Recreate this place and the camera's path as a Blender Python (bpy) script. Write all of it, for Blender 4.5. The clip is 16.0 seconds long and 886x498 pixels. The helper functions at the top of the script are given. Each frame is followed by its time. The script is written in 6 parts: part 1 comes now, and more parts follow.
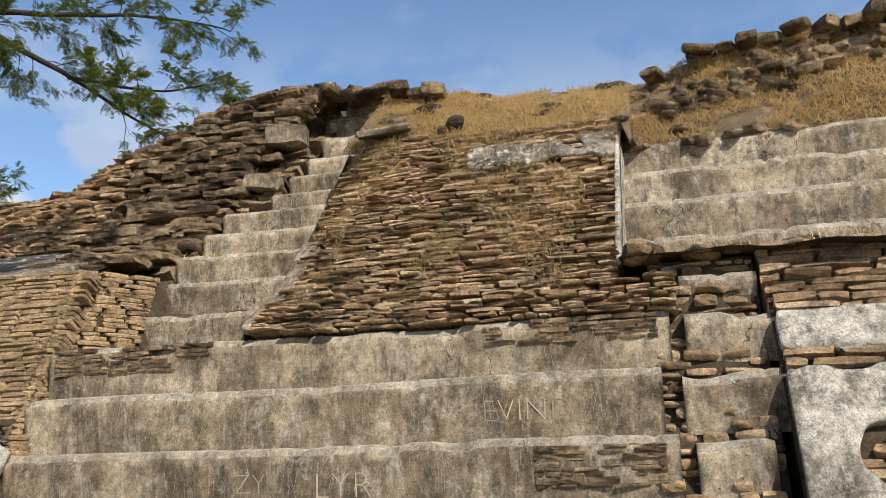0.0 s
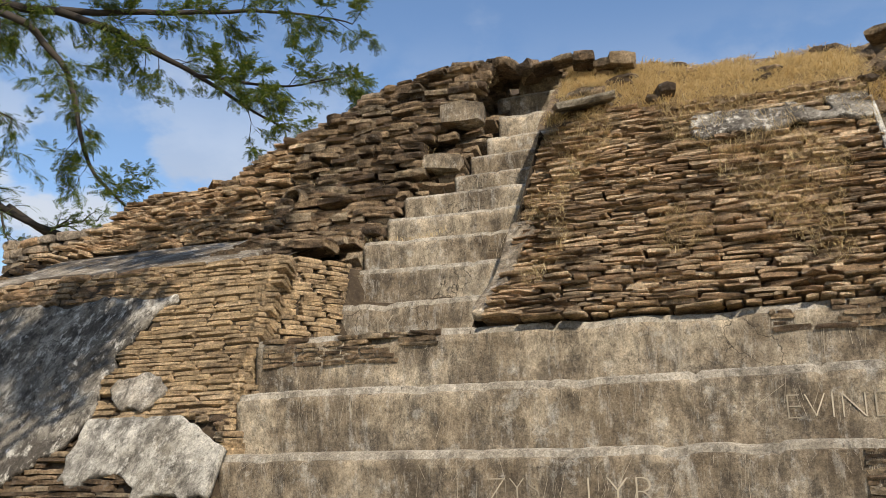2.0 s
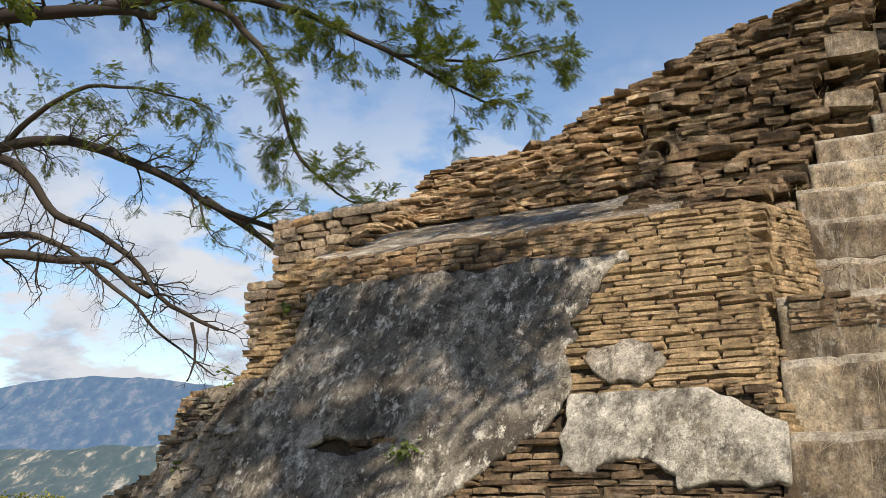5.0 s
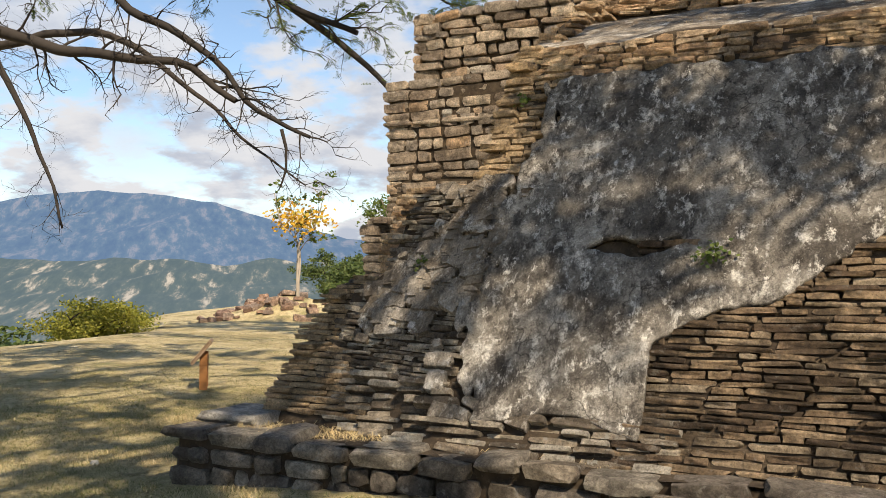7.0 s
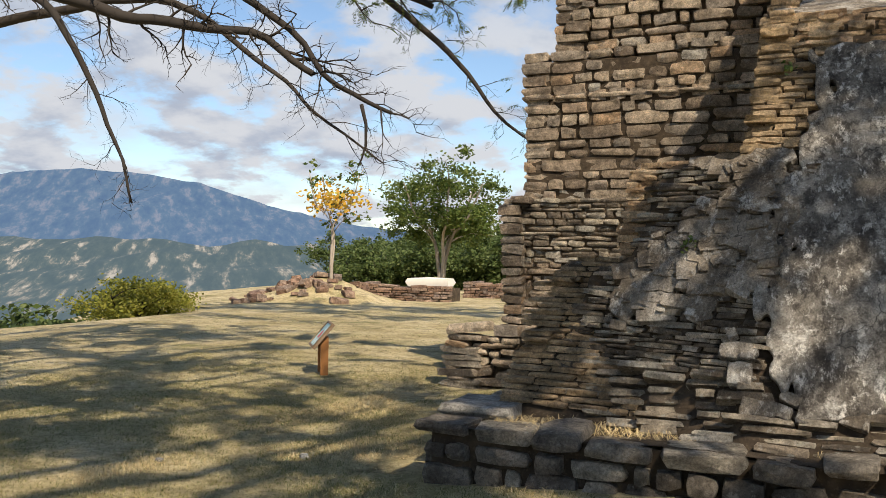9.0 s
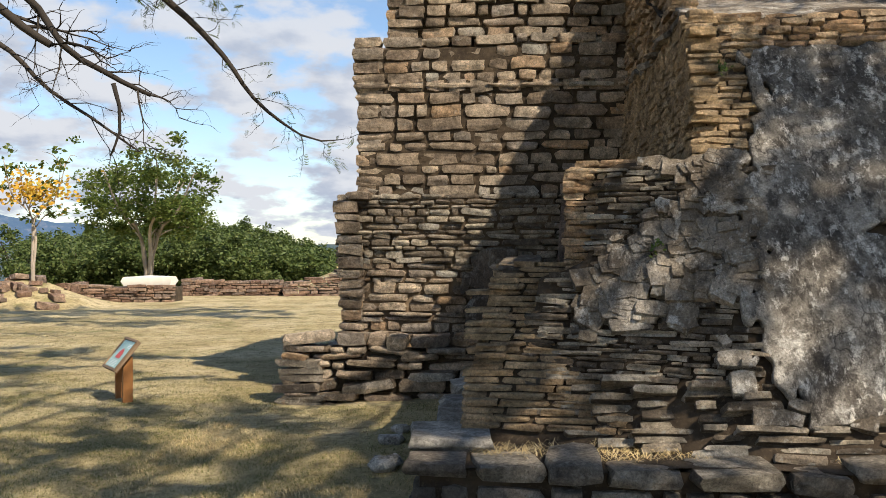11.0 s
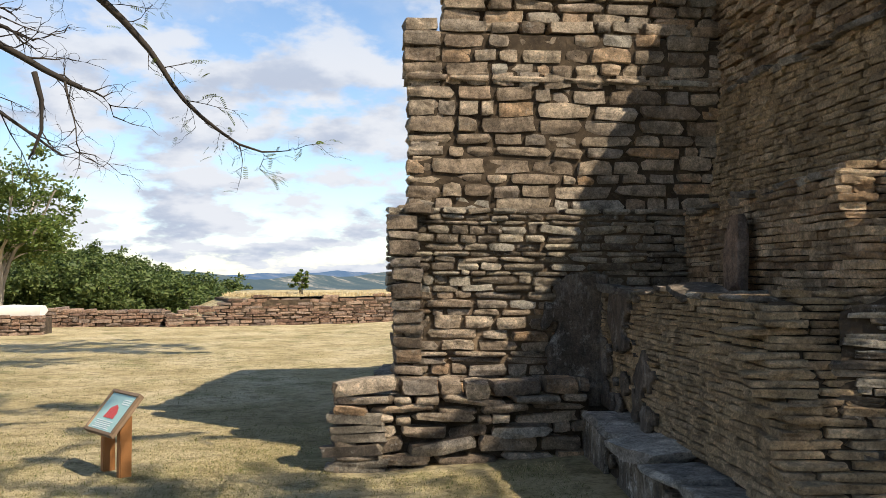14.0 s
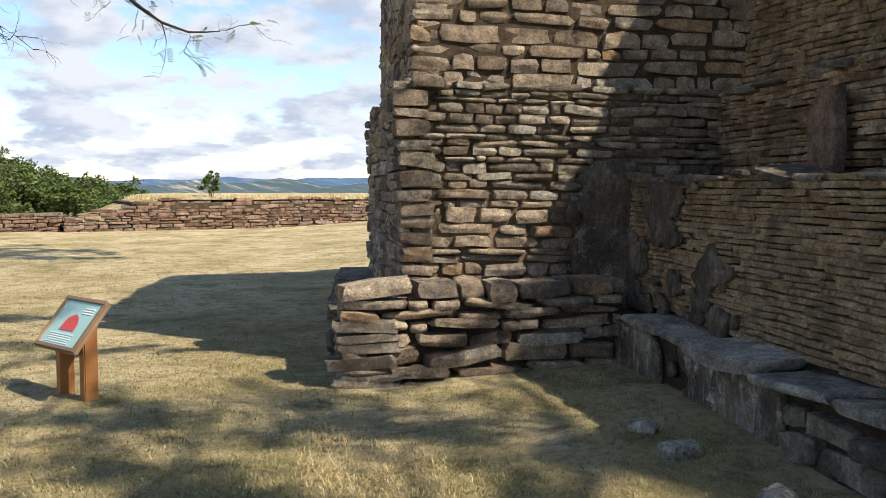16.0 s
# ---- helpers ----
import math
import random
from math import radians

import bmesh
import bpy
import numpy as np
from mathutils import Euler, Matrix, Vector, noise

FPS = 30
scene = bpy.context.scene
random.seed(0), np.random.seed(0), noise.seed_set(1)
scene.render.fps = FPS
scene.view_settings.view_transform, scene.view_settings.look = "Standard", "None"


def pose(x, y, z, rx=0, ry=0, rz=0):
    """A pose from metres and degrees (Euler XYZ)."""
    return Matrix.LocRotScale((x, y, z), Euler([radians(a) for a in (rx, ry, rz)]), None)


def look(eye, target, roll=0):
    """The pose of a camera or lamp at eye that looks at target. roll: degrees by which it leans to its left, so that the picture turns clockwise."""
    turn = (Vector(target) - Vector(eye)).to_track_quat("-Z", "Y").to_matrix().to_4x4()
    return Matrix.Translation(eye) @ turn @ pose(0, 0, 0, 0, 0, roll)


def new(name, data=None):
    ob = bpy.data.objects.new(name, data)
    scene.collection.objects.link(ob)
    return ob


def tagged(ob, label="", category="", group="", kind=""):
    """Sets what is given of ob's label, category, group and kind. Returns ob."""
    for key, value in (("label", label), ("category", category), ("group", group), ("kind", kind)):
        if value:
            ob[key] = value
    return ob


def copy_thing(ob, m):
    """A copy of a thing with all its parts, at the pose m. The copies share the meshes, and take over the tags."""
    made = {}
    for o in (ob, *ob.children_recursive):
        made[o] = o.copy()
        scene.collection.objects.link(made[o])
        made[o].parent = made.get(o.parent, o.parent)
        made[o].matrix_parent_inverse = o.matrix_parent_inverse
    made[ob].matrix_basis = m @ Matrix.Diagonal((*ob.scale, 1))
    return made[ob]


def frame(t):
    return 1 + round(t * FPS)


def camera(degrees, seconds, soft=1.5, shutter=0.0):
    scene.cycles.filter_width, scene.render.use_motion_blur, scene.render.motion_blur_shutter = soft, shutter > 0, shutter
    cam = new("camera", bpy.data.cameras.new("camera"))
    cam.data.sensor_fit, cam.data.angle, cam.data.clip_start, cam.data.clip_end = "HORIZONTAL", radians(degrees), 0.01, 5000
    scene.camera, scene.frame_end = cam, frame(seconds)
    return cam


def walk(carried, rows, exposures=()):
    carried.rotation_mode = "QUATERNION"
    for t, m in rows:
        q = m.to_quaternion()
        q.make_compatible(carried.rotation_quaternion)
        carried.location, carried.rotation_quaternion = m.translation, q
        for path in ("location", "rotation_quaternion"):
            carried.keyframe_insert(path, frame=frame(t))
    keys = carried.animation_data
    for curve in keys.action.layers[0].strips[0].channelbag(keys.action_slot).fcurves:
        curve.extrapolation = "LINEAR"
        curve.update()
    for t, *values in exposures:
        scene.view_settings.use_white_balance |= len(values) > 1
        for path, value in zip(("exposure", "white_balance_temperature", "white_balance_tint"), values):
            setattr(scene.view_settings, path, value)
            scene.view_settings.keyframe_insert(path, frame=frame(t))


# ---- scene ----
cam = camera(53.8, 16.0, soft=0.55)
PATH = [
    (0, (0.096, 0.019, 1.695), (0.08, 1.97, 2.133), -1.8),
    (0.5, (-0.088, 0.184, 1.699), (-0.19, 2.131, 2.142), -1.5),
    (1, (-0.337, 0.343, 1.663), (-0.488, 2.286, 2.111), -1.2),
    (1.5, (-0.738, 0.525, 1.673), (-0.919, 2.466, 2.122), -1.2),
    (2, (-1.176, 0.775, 1.699), (-1.369, 2.713, 2.151), -1.2),
    (2.5, (-1.701, 0.922, 1.665), (-1.882, 2.862, 2.12), -1.2),
    (3, (-2.188, 1.107, 1.653), (-2.377, 3.045, 2.107), -1.4),
    (3.5, (-2.696, 1.247, 1.655), (-2.915, 3.183, 2.109), -1.5),
    (4, (-3.24, 1.301, 1.656), (-3.482, 3.234, 2.107), -1.5),
    (4.4, (-3.654, 1.403, 1.677), (-3.94, 3.332, 2.122), -1.1),
    (4.5, (-3.756, 1.427, 1.685), (-4.058, 3.353, 2.134), -1.6),
    (5, (-4.271, 1.493, 1.649), (-4.652, 3.403, 2.103), -1.5),
    (5.2, (-4.463, 1.484, 1.64), (-4.862, 3.396, 2.071), -1.8),
    (7.3, (-6.566, 1.763, 1.513), (-6.963, 3.723, 1.555), 0.3),
    (7.5, (-6.738, 1.733, 1.502), (-7.132, 3.693, 1.545), 0.3),
    (8, (-7.213, 1.775, 1.497), (-7.616, 3.733, 1.541), 0.4),
    (8.2, (-7.407, 1.798, 1.476), (-7.831, 3.752, 1.521), 0.4),
    (10.3, (-9.486, 2.422, 1.608), (-9.435, 4.421, 1.597), 0.5),
    (10.5, (-9.597, 2.508, 1.638), (-9.444, 4.502, 1.632), -0.2),
    (11, (-10.048, 2.75, 1.59), (-9.697, 4.719, 1.596), -0.1),
    (11.5, (-10.474, 3.112, 1.557), (-10.02, 5.059, 1.612), -0.2),
    (12, (-10.847, 3.536, 1.553), (-10.337, 5.469, 1.617), -0.2),
    (12.5, (-11.068, 3.901, 1.605), (-10.517, 5.822, 1.673), -0.2),
    (13, (-11.272, 4.321, 1.612), (-10.675, 6.229, 1.684), -0.2),
    (13.5, (-11.562, 4.666, 1.615), (-10.917, 6.557, 1.687), -0.1),
    (14, (-11.777, 4.985, 1.584), (-11.082, 6.859, 1.651), -0.0),
    (14.5, (-12.006, 5.29, 1.583), (-11.262, 7.144, 1.503), 0.3),
    (15, (-12.163, 5.561, 1.546), (-11.367, 7.391, 1.412), 0.3),
    (15.5, (-12.24, 5.989, 1.487), (-11.389, 7.794, 1.349), 0.4),
    (16, (-12.249, 6.342, 1.422), (-11.336, 8.116, 1.277), 0.2),
]
walk(cam, [(t, look(eye, target, roll)) for t, eye, target, roll in PATH], [(0, 0.49, 6600, 10), (1, 0.46, 6600, 10), (4, 0.42, 6700, 10), (5.2, 0.54, 7000, 11), (7.4, 0.58, 7200, 12), (8.2, 0.38, 7000, 11), (11, 0.54, 6800, 11), (14, 0.68, 6800, 11), (16, 0.76, 6650, 11)])


# ---- light ----
O = Vector((-3.35, 7.0, 0.0))          # the foot of the stair's west end
BASE = pose(*O, 0, 0, -14)             # the ruin stands turned by 14 degrees
SUN_H, SUN_EL = Vector((0.568, -0.823)), radians(47)


def world_sky():
    w = bpy.data.worlds.new("world")
    scene.world = w
    w.use_nodes = True
    nt = w.node_tree
    n, l = nt.nodes, nt.links
    n.clear()
    out = n.new("ShaderNodeOutputWorld")
    bg = n.new("ShaderNodeBackground")
    sky = n.new("ShaderNodeTexSky")
    sky.sky_type = "NISHITA"
    sky.sun_disc = False
    sky.sun_elevation = SUN_EL
    sky.sun_rotation = math.atan2(SUN_H.x, SUN_H.y)
    sky.air_density, sky.dust_density, sky.ozone_density = 1.1, 0.12, 4.5
    tc = n.new("ShaderNodeTexCoord")
    sep = n.new("ShaderNodeSeparateXYZ")
    l.new(tc.outputs["Generated"], sep.inputs[0])

    def mth(op, a, b=None):
        m = n.new("ShaderNodeMath")
        m.operation = op
        for k, v in enumerate((a, b)):
            if v is None:
                continue
            if isinstance(v, (int, float)):
                m.inputs[k].default_value = v
            else:
                l.new(v, m.inputs[k])
        return m.outputs[0]
    zz = mth("ADD", mth("MAXIMUM", sep.outputs[2], 0.0), 0.30)
    cx, cy = mth("DIVIDE", sep.outputs[0], zz), mth("DIVIDE", sep.outputs[1], zz)
    comb = n.new("ShaderNodeCombineXYZ")
    l.new(cx, comb.inputs[0])
    l.new(cy, comb.inputs[1])

    def cloud(scale, detail, lo, hi, off):
        mp = n.new("ShaderNodeMapping")
        mp.inputs["Location"].default_value = off
        l.new(comb.outputs[0], mp.inputs[0])
        nz = n.new("ShaderNodeTexNoise")
        nz.inputs["Scale"].default_value = scale
        nz.inputs["Detail"].default_value = detail
        nz.inputs["Roughness"].default_value = 0.55
        l.new(mp.outputs[0], nz.inputs["Vector"])
        r = n.new("ShaderNodeMapRange")
        r.interpolation_type = "SMOOTHSTEP"
        r.inputs[1].default_value, r.inputs[2].default_value = lo, hi
        l.new(nz.outputs[0], r.inputs[0])
        return r.outputs[0]
    low = n.new("ShaderNodeMapRange")          # clouds pile up towards the horizon
    low.interpolation_type = "SMOOTHSTEP"
    low.inputs[1].default_value, low.inputs[2].default_value = 0.20, 0.48
    low.inputs[3].default_value, low.inputs[4].default_value = 1.0, 0.0
    l.new(sep.outputs[2], low.inputs[0])
    big = cloud(4.4, 10, 0.41, 0.55, (3.1, 1.7, 0))
    wisp = mth("MULTIPLY", cloud(2.0, 9, 0.48, 0.74, (0.6, 4.2, 0)), 0.75)
    amount = mth("MAXIMUM", mth("MULTIPLY", big, low.outputs[0]), wisp)
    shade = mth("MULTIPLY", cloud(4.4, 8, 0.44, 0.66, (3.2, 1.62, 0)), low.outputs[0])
    col = n.new("ShaderNodeMix")
    col.data_type = "RGBA"
    col.inputs[6].default_value = (4.2, 4.5, 5.0, 1)
    col.inputs[7].default_value = (2.7, 3.15, 4.0, 1)
    l.new(shade, col.inputs[0])
    mix = n.new("ShaderNodeMix")
    mix.data_type = "RGBA"
    l.new(amount, mix.inputs[0])
    l.new(sky.outputs[0], mix.inputs[6])
    l.new(col.outputs[2], mix.inputs[7])
    l.new(mix.outputs[2], bg.inputs[0])
    bg.inputs[1].default_value = 0.12
    l.new(bg.outputs[0], out.inputs[0])


world_sky()
sun = new("sun", bpy.data.lights.new("sun", "SUN"))
sun.data.energy, sun.data.angle, sun.data.color = 5.0, radians(0.55), (1.0, 0.89, 0.73)
sun.matrix_world = look((SUN_H.x * 60, SUN_H.y * 60, 60 * math.tan(SUN_EL)), (0, 0, 0))


# ---- materials ----
def ramp(n, stops):
    r = n.new("ShaderNodeValToRGB")
    e = r.color_ramp.elements
    while len(e) < len(stops):
        e.new(0.5)
    for k, (p, c) in enumerate(stops):
        e[k].position, e[k].color = p, (*c, 1)
    return r


class Mat:
    """A node material in the making: base colour mixed layer by layer, then bump."""

    def __init__(self, name, rough=0.9, metal=0.0):
        self.m = bpy.data.materials.new(name)
        self.m.use_nodes = True
        self.n, self.l = self.m.node_tree.nodes, self.m.node_tree.links
        self.b = self.n["Principled BSDF"]
        self.b.inputs["Roughness"].default_value = rough
        self.b.inputs["Metallic"].default_value = metal
        self.b.inputs["Specular IOR Level"].default_value = 0.25
        tc = self.n.new("ShaderNodeTexCoord")
        geo = self.n.new("ShaderNodeNewGeometry")
        self.geo, self.obj = geo, tc.outputs["Object"]
        self.pos = geo.outputs["Position"]
        self.col = None
        self.bump_out = None

    def rand(self):
        oi = self.n.new("ShaderNodeObjectInfo")
        a = self.n.new("ShaderNodeMath")
        a.operation = "ADD"
        self.l.new(oi.outputs["Random"], a.inputs[0])
        self.l.new(self.geo.outputs["Random Per Island"], a.inputs[1])
        f = self.n.new("ShaderNodeMath")
        f.operation = "FRACT"
        self.l.new(a.outputs[0], f.inputs[0])
        return f.outputs[0]

    def noise(self, scale, detail=5, rough=0.6, stretch=(1, 1, 1), lo=None, hi=None, dist=0.0):
        mp = self.n.new("ShaderNodeMapping")
        mp.inputs["Scale"].default_value = stretch
        self.l.new(self.pos, mp.inputs[0])
        nz = self.n.new("ShaderNodeTexNoise")
        nz.inputs["Scale"].default_value, nz.inputs["Detail"].default_value = scale, detail
        nz.inputs["Roughness"].default_value, nz.inputs["Distortion"].default_value = rough, dist
        self.l.new(mp.outputs[0], nz.inputs["Vector"])
        if lo is None:
            return nz.outputs[0]
        r = self.n.new("ShaderNodeMapRange")
        r.inputs[1].default_value, r.inputs[2].default_value = lo, hi
        self.l.new(nz.outputs[0], r.inputs[0])
        return r.outputs[0]

    def cracks(self, scale, width, dist=0.3):
        nz = self.n.new("ShaderNodeTexNoise")
        nz.inputs["Scale"].default_value, nz.inputs["Detail"].default_value = scale * 1.7, 4
        self.l.new(self.pos, nz.inputs["Vector"])
        mx = self.n.new("ShaderNodeMix")
        mx.data_type = "RGBA"
        mx.blend_type = "LINEAR_LIGHT"
        mx.inputs[0].default_value = dist
        self.l.new(self.pos, mx.inputs[6])
        self.l.new(nz.outputs[1], mx.inputs[7])
        vo = self.n.new("ShaderNodeTexVoronoi")
        vo.feature = "DISTANCE_TO_EDGE"
        vo.inputs["Scale"].default_value = scale
        self.l.new(mx.outputs[2], vo.inputs["Vector"])
        r = self.n.new("ShaderNodeMapRange")
        r.inputs[1].default_value, r.inputs[2].default_value = 0.0, width
        r.inputs[3].default_value, r.inputs[4].default_value = 1.0, 0.0
        self.l.new(vo.outputs["Distance"], r.inputs[0])
        return r.outputs[0]

    def times(self, a, b):
        m = self.n.new("ShaderNodeMath")
        m.operation = "MULTIPLY"
        self.l.new(a, m.inputs[0])
        if isinstance(b, (int, float)):
            m.inputs[1].default_value = b
        else:
            self.l.new(b, m.inputs[1])
        return m.outputs[0]

    def base(self, fac, stops):
        r = ramp(self.n, stops)
        self.l.new(fac, r.inputs[0])
        self.col = r.outputs[0]
        return self

    def flat(self, c):
        rgb = self.n.new("ShaderNodeRGB")
        rgb.outputs[0].default_value = (*c, 1)
        self.col = rgb.outputs[0]
        return self

    def layer(self, fac, c, mode="MIX", amount=1.0):
        mx = self.n.new("ShaderNodeMix")
        mx.data_type, mx.blend_type = "RGBA", mode
        mx.inputs[7].default_value = (*c, 1)
        self.l.new(self.times(fac, amount), mx.inputs[0])
        self.l.new(self.col, mx.inputs[6])
        self.col = mx.outputs[2]
        return self

    def value(self, fac, lo, hi):
        r = self.n.new("ShaderNodeMapRange")
        r.inputs[3].default_value, r.inputs[4].default_value = lo, hi
        self.l.new(fac, r.inputs[0])
        h = self.n.new("ShaderNodeHueSaturation")
        self.l.new(r.outputs[0], h.inputs["Value"])
        self.l.new(self.col, h.inputs["Color"])
        self.col = h.outputs[0]
        return self

    def bump(self, h, strength, dist):
        b = self.n.new("ShaderNodeBump")
        b.inputs["Strength"].default_value, b.inputs["Distance"].default_value = strength, dist
        self.l.new(h, b.inputs["Height"])
        if self.bump_out:
            self.l.new(self.bump_out, b.inputs["Normal"])
        self.bump_out = b.outputs[0]
        return self

    def done(self):
        self.l.new(self.col, self.b.inputs["Base Color"])
        if self.bump_out:
            self.l.new(self.bump_out, self.b.inputs["Normal"])
        return self.m


def stone_mat(name, stops, lichen=0.5, dark=0.6, grain=1.0):
    m = Mat(name, 0.92)
    m.base(m.rand(), stops)
    m.value(m.noise(9, 7, 0.7, lo=0.3, hi=0.7), 0.45, 1.6)
    m.value(m.noise(45, 8, 0.8, lo=0.32, hi=0.68), 0.45, 1.6)
    m.layer(m.noise(2.3, 6, 0.7, lo=0.47, hi=0.58), (0.024, 0.019, 0.015), "MIX", dark)
    m.layer(m.noise(14, 5, 0.7, lo=0.58, hi=0.66), (0.42, 0.40, 0.35), "MIX", lichen)
    m.layer(m.noise(70, 3, 0.6, lo=0.55, hi=0.7), (0.05, 0.042, 0.035), "MIX", 0.45)
    m.bump(m.noise(20, 9, 0.75, stretch=(1, 1, 2.6)), 1.0 * grain, 0.045)
    m.bump(m.noise(95, 6, 0.8), 1.0 * grain, 0.016)
    return m.done()


STONE = stone_mat("sandstone", [(0, (0.22, 0.17, 0.125)), (0.3, (0.42, 0.33, 0.24)), (0.55, (0.56, 0.455, 0.335)), (0.75, (0.34, 0.29, 0.24)), (0.9, (0.50, 0.33, 0.19)), (1, (0.48, 0.455, 0.395))], 0.5, 0.5)
SLAB = stone_mat("slab", [(0, (0.29, 0.185, 0.105)), (0.35, (0.51, 0.355, 0.21)), (0.7, (0.64, 0.49, 0.325)), (1, (0.40, 0.26, 0.155))], 0.4, 0.52)
BRICK = stone_mat("thin_brick", [(0, (0.43, 0.305, 0.175)), (0.4, (0.48, 0.35, 0.205)), (0.75, (0.53, 0.395, 0.245)), (1, (0.40, 0.285, 0.17))], 0.14, 0.33)
DARKSTONE = stone_mat("dark_rubble", [(0, (0.13, 0.09, 0.06)), (0.4, (0.27, 0.19, 0.12)), (0.7, (0.40, 0.29, 0.18)), (1, (0.42, 0.34, 0.24))], 0.35, 0.68, 1.3)
GREYSTONE = stone_mat("grey_stone", [(0, (0.16, 0.135, 0.11)), (0.4, (0.27, 0.235, 0.19)), (0.7, (0.37, 0.33, 0.265)), (1, (0.23, 0.18, 0.13))], 0.55, 0.55)
SLATE = stone_mat("pale_slate", [(0, (0.30, 0.285, 0.255)), (0.4, (0.42, 0.40, 0.36)), (0.7, (0.55, 0.52, 0.455)), (1, (0.38, 0.34, 0.29))], 0.5, 0.35)
LICHEN = stone_mat("lichened_slab", [(0, (0.14, 0.115, 0.088)), (0.4, (0.26, 0.21, 0.155)), (0.7, (0.48, 0.41, 0.31)), (1, (0.42, 0.39, 0.33))], 0.95, 0.45)
REDSTONE = stone_mat("red_stone", [(0, (0.16, 0.1, 0.075)), (0.4, (0.3, 0.19, 0.13)), (0.7, (0.36, 0.26, 0.19)), (1, (0.22, 0.17, 0.14))], 0.35, 0.4)


def earth_mat(name, k=1.0):
    m = Mat(name, 1.0)
    m.base(m.noise(5, 8, 0.7), [(0.25, (0.04 * k, 0.029 * k, 0.02 * k)), (0.5, (0.095 * k, 0.07 * k, 0.047 * k)), (0.75, (0.19 * k, 0.142 * k, 0.092 * k))])
    m.layer(m.noise(30, 5, 0.7, lo=0.55, hi=0.7), (0.24, 0.19, 0.13), "MIX", 0.45)
    m.bump(m.noise(12, 9, 0.75), 1.0, 0.06)
    m.bump(m.noise(70, 5, 0.7), 0.6, 0.01)
    return m.done()


def plaster_mat(name, stops, stain, white, cracked, streaks=0.5):
    m = Mat(name, 0.88)
    m.base(m.noise(1.6, 9, 0.68), stops)
    m.layer(m.noise(1.1, 8, 0.72, stretch=(1, 1, 0.45), lo=0.50, hi=0.66), (0.05, 0.041, 0.033), "MIX", stain)
    m.layer(m.noise(2.6, 10, 0.8, stretch=(1, 1, 0.6), lo=0.50, hi=0.57), (0.055, 0.046, 0.037), "MIX", stain * 0.7)
    m.layer(m.noise(6.5, 9, 0.75, stretch=(1, 1, 0.55), lo=0.51, hi=0.60), (0.05, 0.045, 0.04), "MIX", stain * 0.75)
    m.layer(m.noise(5, 9, 0.75, lo=0.56, hi=0.63), (0.56, 0.54, 0.49), "MIX", white)
    m.layer(m.noise(26, 6, 0.7, stretch=(1, 1, 0.25), lo=0.58, hi=0.66), (0.52, 0.49, 0.43), "MIX", streaks)
    m.layer(m.noise(48, 4, 0.6, lo=0.58, hi=0.7), (0.06, 0.05, 0.045), "MIX", 0.5)
    m.layer(m.noise(7.5, 8, 0.75, stretch=(1, 1, 0.22), lo=0.53, hi=0.60), (0.034, 0.028, 0.023), "MIX", stain * streaks * 1.7)
    m.layer(m.noise(9.5, 8, 0.75, stretch=(1.3, 1.3, 0.3), lo=0.55, hi=0.62), (0.60, 0.575, 0.52), "MIX", white * streaks * 2.2)
    c = m.cracks(1.9, 0.012)
    m.layer(m.times(c, m.noise(0.9, 3, lo=0.45, hi=0.6)), (0.03, 0.026, 0.022), "MIX", cracked)
    m.value(m.noise(16, 8, 0.78, lo=0.3, hi=0.7), 0.6, 1.45)
    m.value(m.noise(75, 6, 0.8, lo=0.32, hi=0.68), 0.55, 1.5)
    m.layer(m.noise(34, 7, 0.8, lo=0.60, hi=0.66), (0.03, 0.026, 0.02), "MIX", 0.7)
    m.bump(m.noise(9, 9, 0.75), 0.9, 0.035)
    m.bump(m.noise(70, 6, 0.8), 1.0, 0.014)
    return m.done()


EARTH = earth_mat("earth_mortar", 0.75)
MORTAR = earth_mat("sandy_mortar", 1.7)
CRUMBLED = plaster_mat("crumbled_plaster", [(0.3, (0.07, 0.055, 0.042)), (0.5, (0.16, 0.125, 0.095)), (0.7, (0.33, 0.27, 0.21))], 0.7, 0.3, 0.6, 0.2)
CRUST = plaster_mat("lichened_crust", [(0.34, (0.10, 0.075, 0.05)), (0.5, (0.24, 0.20, 0.15)), (0.66, (0.46, 0.42, 0.36))], 0.75, 0.8, 0.9, 0.25)
RISER = plaster_mat("stair_plaster", [(0.34, (0.14, 0.105, 0.068)), (0.5, (0.34, 0.275, 0.195)), (0.62, (0.56, 0.475, 0.355))], 0.70, 0.45, 0.9, 0.3)
PLASTER = plaster_mat("stained_plaster", [(0.34, (0.10, 0.088, 0.073)), (0.5, (0.235, 0.213, 0.18)), (0.66, (0.48, 0.45, 0.395))], 0.93, 0.85, 0.9, 0.5)
# Worn plaster, made paler so the steps' sunlit edges are in the colour.
TREAD = plaster_mat("worn_sunlit_tread", [(0.25, (0.25, 0.215, 0.165)), (0.5, (0.40, 0.355, 0.285)), (0.75, (0.53, 0.48, 0.40))], 0.42, 0.3, 0.6)
WHITE = plaster_mat("white_plaster", [(0.34, (0.26, 0.235, 0.19)), (0.5, (0.50, 0.475, 0.42)), (0.66, (0.68, 0.66, 0.61))], 0.8, 0.8, 0.8, 0.4)


